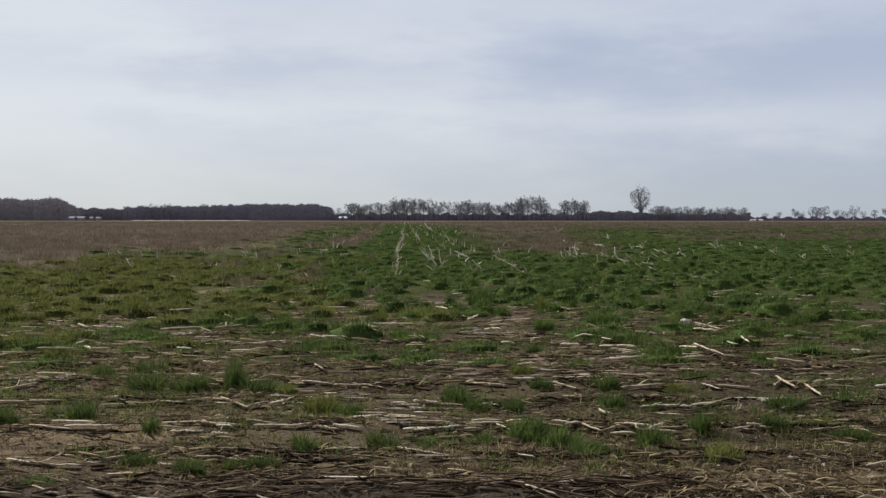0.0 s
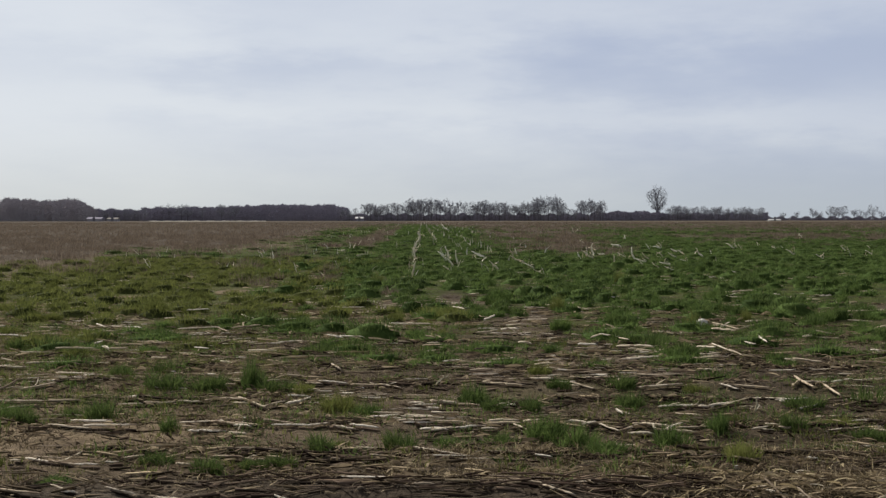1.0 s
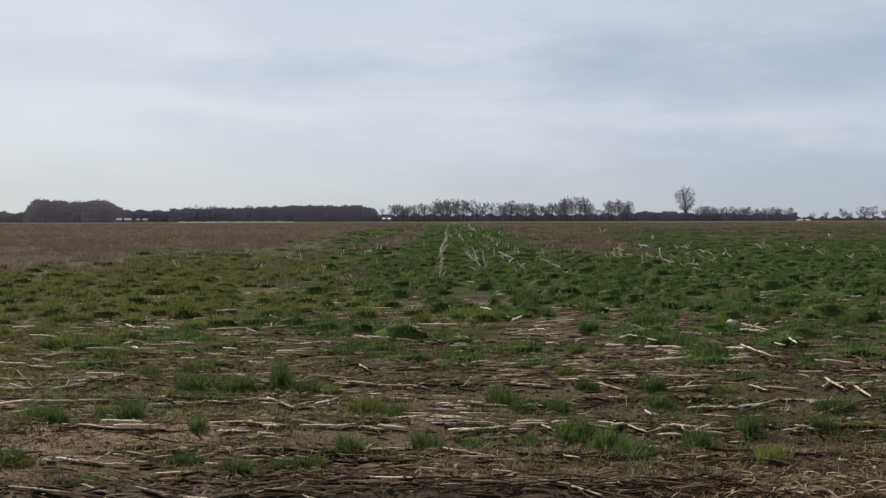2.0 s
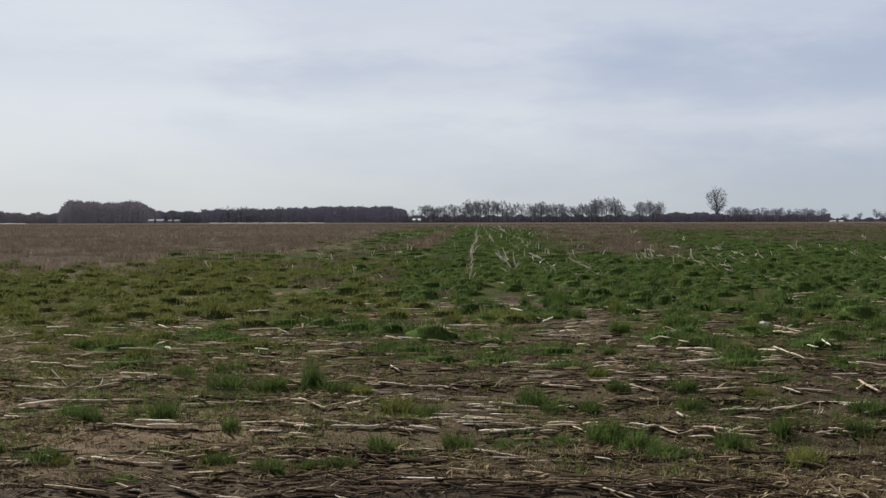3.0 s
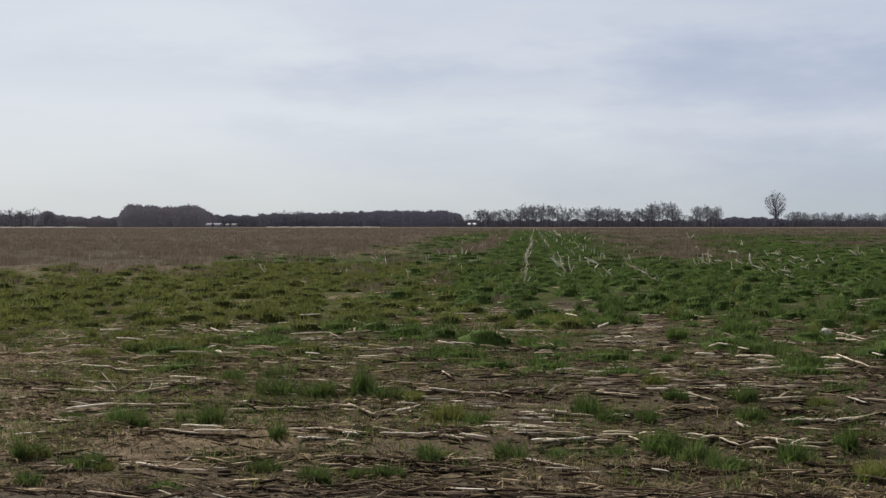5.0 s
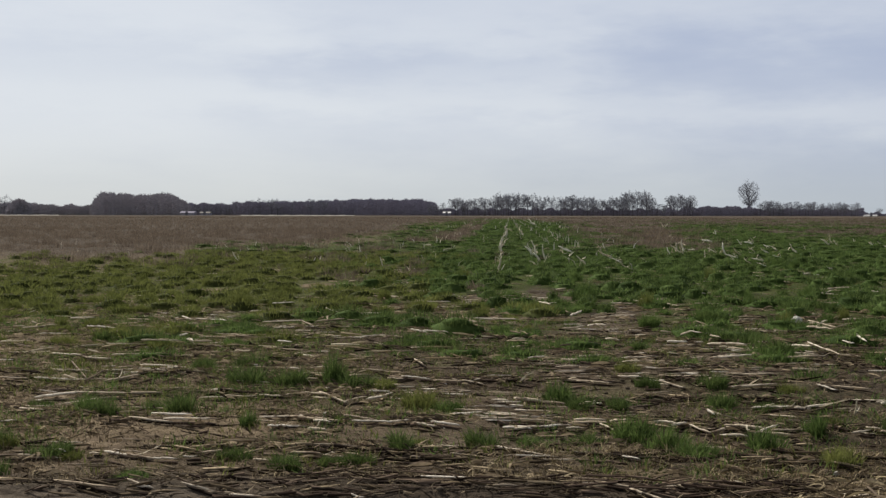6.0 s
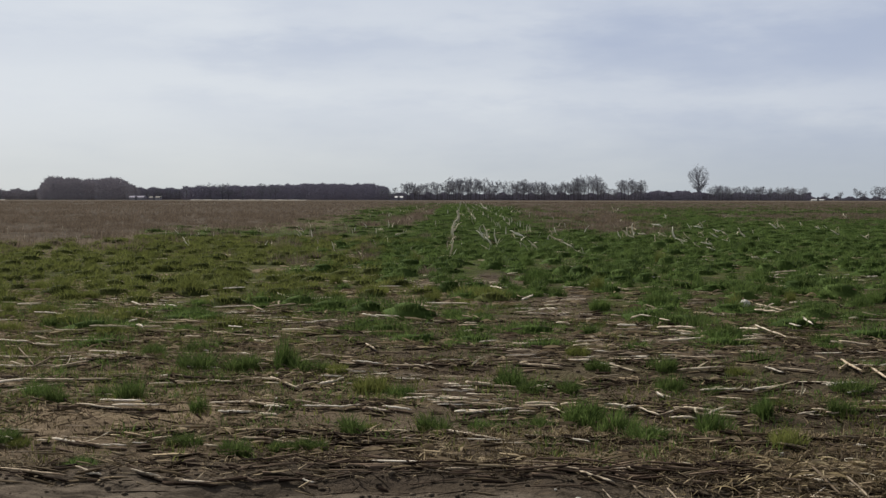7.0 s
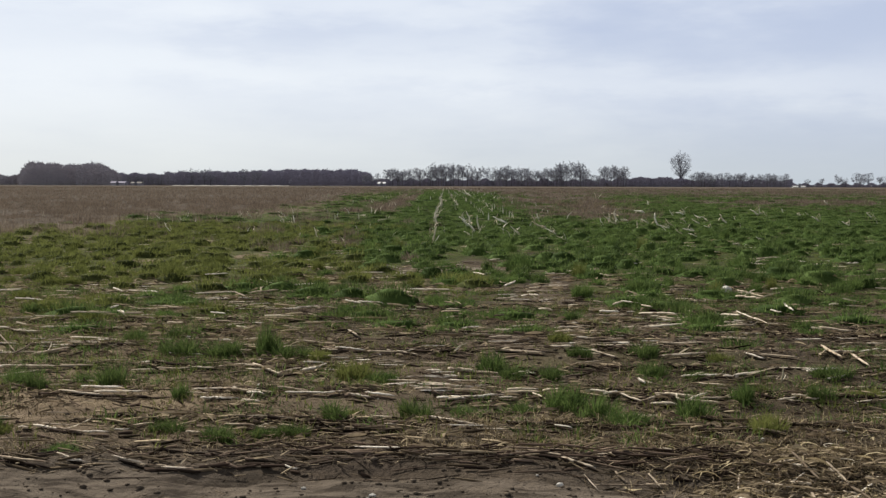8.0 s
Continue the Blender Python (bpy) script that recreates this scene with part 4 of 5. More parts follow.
pale_bank(-30.0, -22.8, 575, 0.3, "low pale sandy bank along the field's far edge")


# ---- corn stalks on the headland ----
STALKS = {}


def stalk_variant(i, old=False):
    """A broken stalk a metre long along x: jointed, slightly crooked, ragged at one end, with a dry leaf."""
    i += 100 * old
    if i not in STALKS:
        rnd = random.Random(300 + i)
        shape, leaf = Shape(), Shape()
        pts, radii, y, z, drift = [], [], 0.0, 0.0, 0.0
        for s in range(11):
            t = s / 10 - 0.5
            drift = 0.6 * drift + rnd.gauss(0, 0.0012)
            y += drift
            z += rnd.gauss(0, 0.0016)
            pts.append(Vector((t, y, max(z, -0.008))))
            radii.append((0.0078 - 0.0022 * (t + 0.5)) * (1.12 if s % 3 == 1 else 1.0) * rnd.uniform(0.86, 1.08))
        radii[0] *= 0.3
        radii[1] *= 0.8
        radii[-2] *= 0.8
        radii[-1] *= 0.2
        shape.tube(pts, radii, 6)
        leaf.ribbon(pts[4] + Vector((0, 0, 0.008)), Vector((1, rnd.gauss(0, 0.35), 0.03)), 0.30, 0.02, rnd)
        STALKS[i] = (shape.mesh("corn_stalk", MAT[("stalk", "old", "dull")[old]]), leaf.mesh("leaf", MAT[("leaf", "old", "straw")[old]], False))
    return STALKS[i]


def stalk_pose(x, y, length, turn, thick, rnd, sunk=False):
    c, s = math.cos(radians(turn)) * length / 2, math.sin(radians(turn)) * length / 2
    za, zb = float(ground_z(x - c, y - s)), float(ground_z(x + c, y + s))
    zm = max((za + zb) / 2, float(ground_z(x, y))) + (0.006 if sunk == 1 else 0.02) * thick
    fat = thick * rnd.uniform(0.62, 1.2)
    return Matrix.Translation((x, y, zm)) @ pose(0, 0, 0, 0, 0, turn) @ pose(0, 0, 0, 0, -math.degrees(math.atan2(zb - za, length))) @ pose(0, 0, 0, rnd.choice((0, 180)) + rnd.uniform(-25, 25)) @ Matrix.Diagonal((length, fat * 1.15, fat * 0.9, 1))


def corn_stalk(x, y, length, turn, thick=1.0, leafy=True, old=False, lift=0.0):
    rnd = random.Random(int(x * 991) + int(y * 7919))
    body, leaf = stalk_variant(rnd.randrange(8), old)
    ob = new("corn_stalk", body)
    ob.matrix_basis = Matrix.Translation((0, 0, lift)) @ stalk_pose(x, y, length, turn, thick, rnd, old)
    if leafy and rnd.random() < 0.55:
        part("leaf", leaf, ob, "torn dry corn leaf")
    return tagged(ob, ("", "dark rotting corn stalk pressed into the mud", "dull brown corn stalk in a heap of straw")[old] or "bleached broken corn stalk lying on the soil", "corn stalk", "corn stalks on the headland")


SCRAPS = {False: Shape(), True: Shape()}


def scrap_variant(i):
    """A splintered length of stalk, a metre long, four-sided and crooked."""
    if ("scrap", i) not in STALKS:
        rnd = random.Random(500 + i)
        shape = Shape()
        pts = [Vector((t, rnd.gauss(0, 0.003), rnd.gauss(0, 0.0015))) for t in (-0.5, -0.3, 0.05, 0.35, 0.5)]
        shape.tube(pts, [0.0075 * k * rnd.uniform(0.85, 1.15) for k in (0.3, 0.9, 1.0, 0.85, 0.2)], 4)
        STALKS["scrap", i] = shape
    return STALKS["scrap", i]


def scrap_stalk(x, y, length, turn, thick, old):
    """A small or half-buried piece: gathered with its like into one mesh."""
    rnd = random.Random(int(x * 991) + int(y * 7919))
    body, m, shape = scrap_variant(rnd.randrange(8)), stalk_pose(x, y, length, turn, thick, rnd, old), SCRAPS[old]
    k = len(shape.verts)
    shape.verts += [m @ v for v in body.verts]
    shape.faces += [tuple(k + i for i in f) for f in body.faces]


def lay_stalks(rows, kind=0, thick=1.0):
    """Stalks by place, length and turn; a dark scrap under each bleached one stands in for its shade; those farther out
    lie on the sward.
    """
    for x, y, length, turn in rows:
        corn_stalk(x, y, length * 1.25, turn, thick * (0.54 + 0.32 * min(1.0, max(0.0, (y - 4.3) / 1.2)) + 0.3 * min(1.0, max(0.0, (y - 6.5) / 5))), True, kind, 0.032 * min(1.0, max(0.0, y - 7.5)))
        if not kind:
            # near-black copy just in front and below: the stalk's contact shade
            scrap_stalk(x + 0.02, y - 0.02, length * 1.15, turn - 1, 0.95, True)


lay_stalks([(-1.01, 4.10, 0.10, -2), (-1.10, 4.11, 0.08, -4), (-0.63, 4.12, 0.04, -20), (-1.20, 4.14, 0.11, -20), (-1.39, 4.15, 0.05, -7), (-1.60, 4.16, 0.23, -15), (0.36, 4.16, 0.11, -34), (-1.41, 4.17, 0.11, -29), (0.26, 4.23, 0.13, -25), (0.47, 4.29, 0.09, 40), (0.57, 4.30, 0.07, 18), (-1.10, 4.69, 0.06, -12), (-2.08, 4.69, 0.15, 15), (1.75, 4.69, 0.11, 31), (-1.50, 4.70, 0.09, -10), (-1.60, 4.72, 0.11, -18), (-1.40, 4.73, 0.05, 30), (-1.80, 4.75, 0.04, -10), (-1.70, 4.75, 0.12, -20), (-1.96, 4.78, 0.06, -18), (-0.85, 4.78, 0.11, -10), (1.44, 4.79, 0.07, 23)])
lay_stalks([(-0.94, 4.79, 0.11, -6), (-0.75, 4.80, 0.05, -22), (0.35, 4.83, 0.08, -39), (-0.03, 4.84, 0.15, -37), (-0.14, 4.99, 0.10, -18), (-1.01, 5.37, 0.07, 5), (0.84, 5.39, 0.10, -1), (1.00, 5.41, 0.16, -6), (-2.51, 5.41, 0.13, 18), (-1.16, 5.41, 0.14, 9), (1.95, 5.42, 0.07, -49), (-0.06, 5.46, 0.12, 24), (1.00, 5.46, 0.14, 40), (-0.53, 5.46, 0.10, -16), (0.79, 5.46, 0.12, 41), (1.74, 5.46, 0.09, 29), (-0.11, 5.47, 0.11, -2), (1.11, 5.48, 0.17, 17), (-0.44, 5.48, 0.11, -13), (0.70, 5.48, 0.15, -53), (0.92, 5.48, 0.11, -30), (0.30, 5.49, 0.13, -62)])
lay_stalks([(1.41, 5.49, 0.08, 21), (-1.63, 5.49, 0.21, -0), (0.06, 5.49, 0.12, 9), (0.15, 5.49, 0.07, 11), (-0.78, 5.50, 0.16, -4), (0.88, 5.50, 0.11, -24), (-1.01, 5.50, 0.10, -34), (-1.82, 5.50, 0.20, -15), (-0.65, 5.51, 0.09, 6), (1.53, 5.51, 0.05, -28), (0.62, 5.53, 0.07, 28), (0.56, 5.54, 0.11, -23), (-1.10, 5.56, 0.14, -20), (0.22, 5.56, 0.14, -17), (-1.24, 5.57, 0.13, 11), (1.50, 5.58, 0.08, -35), (-1.03, 5.58, 0.19, -27), (0.35, 5.60, 0.08, -39), (-0.03, 5.61, 0.17, -12), (0.22, 5.63, 0.12, -2), (-0.20, 5.64, 0.15, 3), (-2.46, 5.64, 0.16, -30)])
lay_stalks([(0.92, 5.83, 0.06, -32), (1.85, 5.91, 0.13, 28), (-2.35, 6.03, 0.22, 46), (0.83, 6.06, 0.06, -60), (-2.54, 6.12, 0.18, 11), (1.82, 6.13, 0.11, 35), (1.29, 6.13, 0.07, 7), (1.12, 6.16, 0.13, 1), (1.23, 6.16, 0.09, -1), (0.21, 6.16, 0.09, 58), (-0.97, 6.18, 0.13, 48), (1.81, 6.18, 0.06, 146), (1.39, 6.20, 0.19, 41), (-0.22, 6.20, 0.08, -24), (-2.32, 6.21, 0.30, 2), (-1.09, 6.21, 0.23, -49), (0.28, 6.22, 0.04, -8), (-1.65, 6.24, 0.25, 9), (-2.10, 6.24, 0.14, 22), (-1.61, 6.24, 0.11, -11), (1.78, 6.27, 0.16, -1), (-1.43, 6.27, 0.13, -21)])
lay_stalks([(-0.85, 6.28, 0.17, 53), (-1.30, 6.30, 0.14, 47), (-1.21, 6.32, 0.11, -22), (2.30, 6.69, 0.08, 7), (2.13, 6.75, 0.32, -93), (-3.08, 6.79, 0.15, -7), (-2.87, 6.83, 0.17, 0), (1.70, 6.84, 0.18, -30), (1.58, 6.88, 0.11, -45), (-2.78, 6.89, 0.12, -36), (-2.47, 6.89, 0.18, 32), (-1.34, 6.90, 0.07, 0), (2.59, 6.90, 0.09, 11), (1.18, 6.90, 0.23, 7), (0.72, 6.91, 0.17, -45), (0.29, 6.93, 0.18, -27), (-0.55, 6.94, 0.14, -4), (-0.40, 6.94, 0.13, -30), (-0.85, 6.95, 0.10, -26), (-0.50, 6.97, 0.04, -5), (2.03, 6.97, 0.38, -93), (-0.74, 6.98, 0.15, -16)])
lay_stalks([(0.64, 6.99, 0.09, -5), (0.16, 7.01, 0.14, -12), (2.13, 7.05, 0.20, 34), (-1.11, 7.06, 0.10, 56), (2.32, 7.18, 0.23, 48), (2.48, 7.21, 0.36, 41), (-2.43, 7.48, 0.26, -21), (0.86, 7.55, 0.10, -1), (0.78, 7.58, 0.15, 11), (1.63, 7.64, 0.14, -16), (-0.79, 7.66, 0.15, -62), (-2.92, 7.72, 0.17, -11), (0.57, 7.79, 0.11, -10), (-3.20, 7.84, 0.19, -14), (0.17, 7.88, 0.09, -7), (-2.78, 7.93, 0.25, 52), (-0.04, 8.05, 0.16, 49), (2.39, 8.10, 0.17, -19), (0.31, 8.16, 0.18, 35), (1.15, 8.17, 0.10, 33), (1.72, 8.19, 0.19, 5), (-2.08, 8.21, 0.12, -23)])
lay_stalks([(1.29, 8.22, 0.22, 22), (-1.72, 8.25, 0.22, -16), (1.77, 8.29, 0.13, -12), (1.95, 8.34, 0.13, -68), (1.32, 8.42, 0.12, -51), (3.00, 8.45, 0.11, -34), (-2.76, 8.49, 0.23, 21), (-1.87, 8.56, 0.12, -35), (-2.56, 8.56, 0.22, -61), (-2.47, 8.56, 0.11, 18), (1.79, 8.61, 0.24, -72), (0.96, 8.62, 0.22, 27), (1.92, 8.66, 0.51, -89), (-0.19, 8.68, 0.18, -46), (-0.19, 9.00, 0.08, -15), (0.51, 9.02, 0.11, -36), (-2.76, 9.03, 0.11, 77), (2.22, 9.04, 0.09, -61), (-2.33, 9.07, 0.17, -25), (-1.32, 9.07, 0.12, 27), (-1.21, 9.11, 0.17, -9), (-1.73, 9.15, 0.04, -27)])
lay_stalks([(1.29, 9.25, 0.12, -65), (2.38, 9.28, 0.52, -95), (-4.09, 9.48, 0.45, 82), (1.11, 9.54, 0.42, 74), (-0.87, 9.60, 0.18, -21), (-1.01, 9.66, 0.13, -28), (1.24, 9.69, 0.18, -39), (-3.66, 9.71, 0.24, -13), (0.97, 9.73, 0.07, 5), (2.28, 9.80, 0.05, -30), (0.22, 9.83, 0.13, 28), (-2.94, 9.84, 0.12, -14), (2.23, 10.02, 0.19, -48), (0.44, 10.04, 0.21, -53), (-2.78, 10.12, 0.32, -54), (1.35, 10.36, 0.14, 23), (-4.11, 10.40, 0.17, 10), (-2.29, 10.41, 0.30, 22), (-0.62, 10.43, 0.20, -27), (-1.07, 10.45, 0.27, -44), (-3.01, 10.46, 0.20, -35), (-1.89, 10.46, 0.25, 46)])
lay_stalks([(-3.18, 10.50, 0.18, -49), (-0.35, 10.59, 0.20, -13), (-0.54, 10.62, 0.15, -8), (-1.63, 11.13, 0.17, 15), (0.28, 11.24, 0.18, 62), (-2.03, 11.37, 0.23, -55), (-2.66, 12.08, 0.19, 17), (4.09, 12.12, 0.30, 25), (-0.01, 12.44, 0.48, -79), (-1.18, 12.60, 0.32, 24), (3.53, 12.65, 0.11, -68), (0.81, 12.65, 0.22, 27), (1.28, 12.66, 0.36, -67), (1.68, 12.68, 0.21, -11), (4.41, 12.78, 0.17, 47), (-0.67, 13.25, 0.19, -10), (1.27, 13.50, 0.21, 48), (1.85, 14.23, 0.15, 41), (4.08, 14.42, 0.21, 38), (3.33, 14.54, 0.24, -31), (4.50, 14.65, 0.31, 54), (3.94, 14.78, 0.09, -58)])
lay_stalks([(3.57, 15.27, 0.47, 24)])
lay_stalks([(1.73, 6.22, 0.06, -9), (-0.08, 6.23, 0.12, -17)], 0, 1.3)
lay_stalks([(1.09, 3.87, 0.13, -96), (1.24, 3.90, 0.20, -83), (1.22, 4.08, 0.16, -83), (1.13, 4.13, 0.21, -82)], 2, 1.6)
lay_stalks([(0.45, 3.80, 0.17, 7), (1.09, 3.82, 0.11, 55), (1.00, 3.85, 0.09, 58), (0.81, 3.88, 0.05, -71), (1.16, 3.93, 0.10, 59), (0.51, 4.02, 0.18, 3), (1.05, 4.04, 0.12, -92), (0.61, 4.06, 0.09, -71), (0.07, 4.07, 0.10, 16), (0.50, 4.08, 0.07, -63), (-1.31, 4.10, 0.08, -21), (1.01, 4.18, 0.15, -10), (-0.19, 4.19, 0.09, -21), (-0.12, 4.20, 0.07, 2), (-0.44, 4.24, 0.08, 21), (-0.60, 4.24, 0.05, -20), (-0.27, 4.25, 0.11, -52), (0.29, 4.27, 0.10, -13), (0.18, 4.33, 0.12, -10), (0.57, 4.41, 0.15, 24), (0.05, 4.55, 0.09, 14), (-1.78, 4.59, 0.16, 1)], 2, 0.85)
lay_stalks([(1.62, 4.60, 0.04, -5), (1.50, 4.70, 0.07, 26), (-0.23, 4.71, 0.10, -25), (-0.43, 4.72, 0.14, 14), (-0.67, 4.75, 0.05, 25), (-2.10, 4.76, 0.13, 15), (-0.60, 4.76, 0.09, 13), (-1.24, 4.76, 0.10, -13), (-0.47, 4.78, 0.08, -7), (-1.68, 4.79, 0.12, -20), (-0.34, 4.79, 0.06, -23), (-0.99, 4.84, 0.09, 15), (0.96, 4.87, 0.09, -65), (0.29, 4.88, 0.07, -8), (-1.34, 4.96, 0.10, -40), (1.59, 5.11, 0.13, 40), (1.89, 5.37, 0.07, 8), (-1.68, 5.42, 0.11, -1), (-0.85, 5.58, 0.19, -41), (0.38, 5.86, 0.15, 33), (-0.78, 5.88, 0.09, -31), (-2.40, 5.93, 0.14, 11)], 2, 0.85)
lay_stalks([(-2.14, 5.95, 0.16, 9), (0.50, 6.13, 0.10, 38), (1.80, 6.15, 0.07, -11), (1.50, 6.15, 0.06, 4), (-1.21, 6.16, 0.12, 37), (1.07, 6.29, 0.08, 8), (-1.32, 6.37, 0.11, -21), (-1.61, 6.67, 0.13, 46), (0.63, 6.70, 0.13, 2), (-2.56, 6.89, 0.12, 3), (-2.73, 6.94, 0.06, -1), (-2.66, 6.94, 0.20, 84), (1.58, 6.94, 0.10, 26), (-1.03, 6.98, 0.11, -16), (-2.86, 7.21, 0.75, -62), (-1.58, 7.75, 0.15, -4), (-3.05, 7.79, 0.21, -54), (-3.54, 7.80, 0.08, -7), (-2.60, 7.88, 0.35, -53), (2.78, 7.91, 0.24, -61), (-0.95, 8.27, 0.10, 7), (2.07, 8.28, 0.11, -64)], 2, 0.85)
lay_stalks([(-3.71, 8.31, 0.15, -26), (-0.11, 8.34, 0.08, -43), (-2.32, 8.38, 0.10, -14), (2.17, 8.44, 0.28, -12), (0.15, 8.51, 0.11, 54), (-2.16, 8.98, 0.24, -12), (-1.80, 9.05, 0.10, 49), (-0.91, 9.18, 0.19, 53), (0.27, 9.30, 0.20, -40), (-0.22, 9.33, 0.21, -70), (-3.05, 9.72, 0.19, -31), (-2.72, 9.84, 0.10, 6), (-2.03, 10.13, 0.51, -68), (1.36, 10.53, 0.22, -71), (-1.21, 10.53, 0.13, 45), (-0.66, 10.60, 0.26, -63), (-1.80, 12.19, 0.32, 9), (3.95, 12.65, 0.37, 28), (4.87, 13.04, 0.14, -66)], 2, 0.85)
lay_stalks([(-0.34, 4.01, 0.11, 33), (0.90, 4.02, 0.07, 36), (-1.19, 4.03, 0.18, -3), (-0.11, 4.04, 0.12, 18), (-0.23, 4.05, 0.14, -10), (-0.51, 4.05, 0.12, 22), (0.36, 4.07, 0.12, -14), (0.23, 4.08, 0.16, 11), (-0.01, 4.11, 0.14, -4), (-0.19, 4.12, 0.16, 8), (-0.48, 4.15, 0.12, 19), (0.12, 4.17, 0.16, -9), (-1.86, 4.24, 0.11, 34), (0.10, 4.26, 0.16, -7), (-0.73, 4.33, 0.21, -2), (-0.55, 4.67, 0.11, 24), (1.10, 4.74, 0.08, 27), (-1.34, 4.79, 0.16, -11), (1.00, 4.80, 0.06, -35), (-1.52, 4.87, 0.19, -16), (0.91, 4.87, 0.08, -65), (-0.97, 4.88, 0.13, -11)], 1, 0.65)
lay_stalks([(-0.13, 5.38, 0.12, 34), (-0.15, 5.58, 0.14, -54), (2.09, 6.30, 0.17, -17), (1.86, 6.75, 0.18, -5), (-2.03, 6.90, 0.11, -19), (-3.18, 6.92, 0.29, -2), (1.36, 6.93, 0.13, -5), (-2.20, 7.48, 0.26, 42), (-0.85, 7.52, 0.31, 52), (0.95, 7.53, 0.06, -37), (1.27, 7.57, 0.09, -14), (-0.64, 7.58, 0.26, -5), (2.80, 7.59, 0.09, 13), (-2.08, 7.65, 0.22, 71), (2.31, 7.78, 0.24, 56), (1.38, 8.17, 0.12, -61), (-2.89, 8.34, 0.22, 62), (-0.20, 8.99, 0.14, -52), (0.35, 9.67, 0.30, -3), (-3.95, 12.13, 0.32, 27)], 1, 0.65)
lay_stalks([(0.62, 8.09, 0.14, 23), (1.30, 8.71, 0.34, -57), (0.98, 8.99, 0.12, -8), (2.35, 10.43, 0.37, -71)])
lay_stalks([(1.36, 7.89, 0.21, -62)], 1, 0.65)

# broken bits gathered on the bare patches between the grass
RND = random.Random(52)
for px, py, rx, ry, gain in LUSH:
    if gain < 0 and py > 5.5:
        for _ in range(int((18 + 60 * rx) * (0.7 if py < 8 else 1.0) * (2.2 if px < 0.1 else 1.2))):
            scrap_stalk(px + RND.gauss(0, 0.7) * rx, py + RND.gauss(0, 0.6) * ry, RND.uniform(0.06, 0.2), RND.gauss(0, 9), RND.uniform(0.35, 0.7), RND.random() < (0.5 if px < 0.1 else 0.62))

for _ in range(70):
    y = RND.uniform(5.8, 10.5)
    scrap_stalk(RND.uniform(-0.47 * y - 0.2, -0.9), y, RND.uniform(0.08, 0.26), RND.gauss(0, 7), RND.uniform(0.4, 0.8), RND.random() < 0.2)

# smaller pieces between them, along the old headland rows
RND = random.Random(44)
for _ in range(220):
    y = 4.88 + ROW * RND.randrange(0, 10) + RND.gauss(0, 0.13)
    x = RND.uniform(-0.5 * y - 0.2, 0.42 * y + 0.2)
    scrap_stalk(x, y, RND.uniform(0.08, 0.24), RND.gauss(0, 7), RND.uniform(0.3, 0.65), RND.random() < 0.62)

# matted heap of chopped stalks beside the wheel track, and the band of rotting ones along it
for _ in range(60):
    x, y = 1.08 + RND.gauss(0, 0.22), 4.03 + RND.gauss(0, 0.12)
    scrap_stalk(x, y, RND.uniform(0.05, 0.16), RND.choice((RND.gauss(-40, 25), RND.gauss(30, 40))), RND.uniform(0.3, 0.8), RND.random() < 0.6)
for _ in range(100):
    scrap_stalk(0.85 - 1.75 * RND.random() ** 2.2, 4.3 + RND.gauss(0, 0.07), RND.uniform(0.06, 0.2), RND.gauss(0, 9), RND.uniform(0.2, 0.5), RND.random() < 0.85)
for _ in range(10):
    corn_stalk(RND.uniform(-0.5, 0.75), 4.28 + RND.gauss(0, 0.07), RND.uniform(0.2, 0.4), RND.gauss(0, 8), RND.uniform(0.35, 0.6), True, 1)
for _ in range(16):
    scrap_stalk(RND.uniform(-1.9, -0.8), 4.34 + RND.gauss(0, 0.1), RND.uniform(0.06, 0.2), RND.gauss(0, 8), RND.uniform(0.25, 0.6), True)
K = 520
strips("leaf_litter", 1.12 + RNG.normal(0, 0.3, K), 4.06 + RNG.normal(0, 0.13, K), RNG.uniform(0.03, 0.12, K), RNG.uniform(0.002, 0.006, K), RNG.uniform(0, 3.1, K), 0.03, MAT["litter"], "tangled dull corn leaf strips in a heap beside the track", "leaf litter")
K = 200
strips("leaf_litter", 0.9 - 1.8 * RNG.random(K) ** 2.2, 4.28 + RNG.normal(0, 0.08, K), RNG.uniform(0.06, 0.2, K), RNG.uniform(0.005, 0.012, K), RNG.normal(0, 0.13, K), 0.025, MAT["old"], "dark rotting leaf strips pressed along the wheel track", "leaf litter")
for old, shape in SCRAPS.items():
    tagged(new("stalk_scraps", shape.mesh("stalk_scraps", MAT["rotten" if old else "stalk"])), "dark scraps of corn stalk, rotting in mud and set as shade under stalks" if old else "small bleached scraps of corn stalk on the soil", "stalk scraps", kind="stuff")

# ---- grass tufts on the headland ----
TUFTS = {}


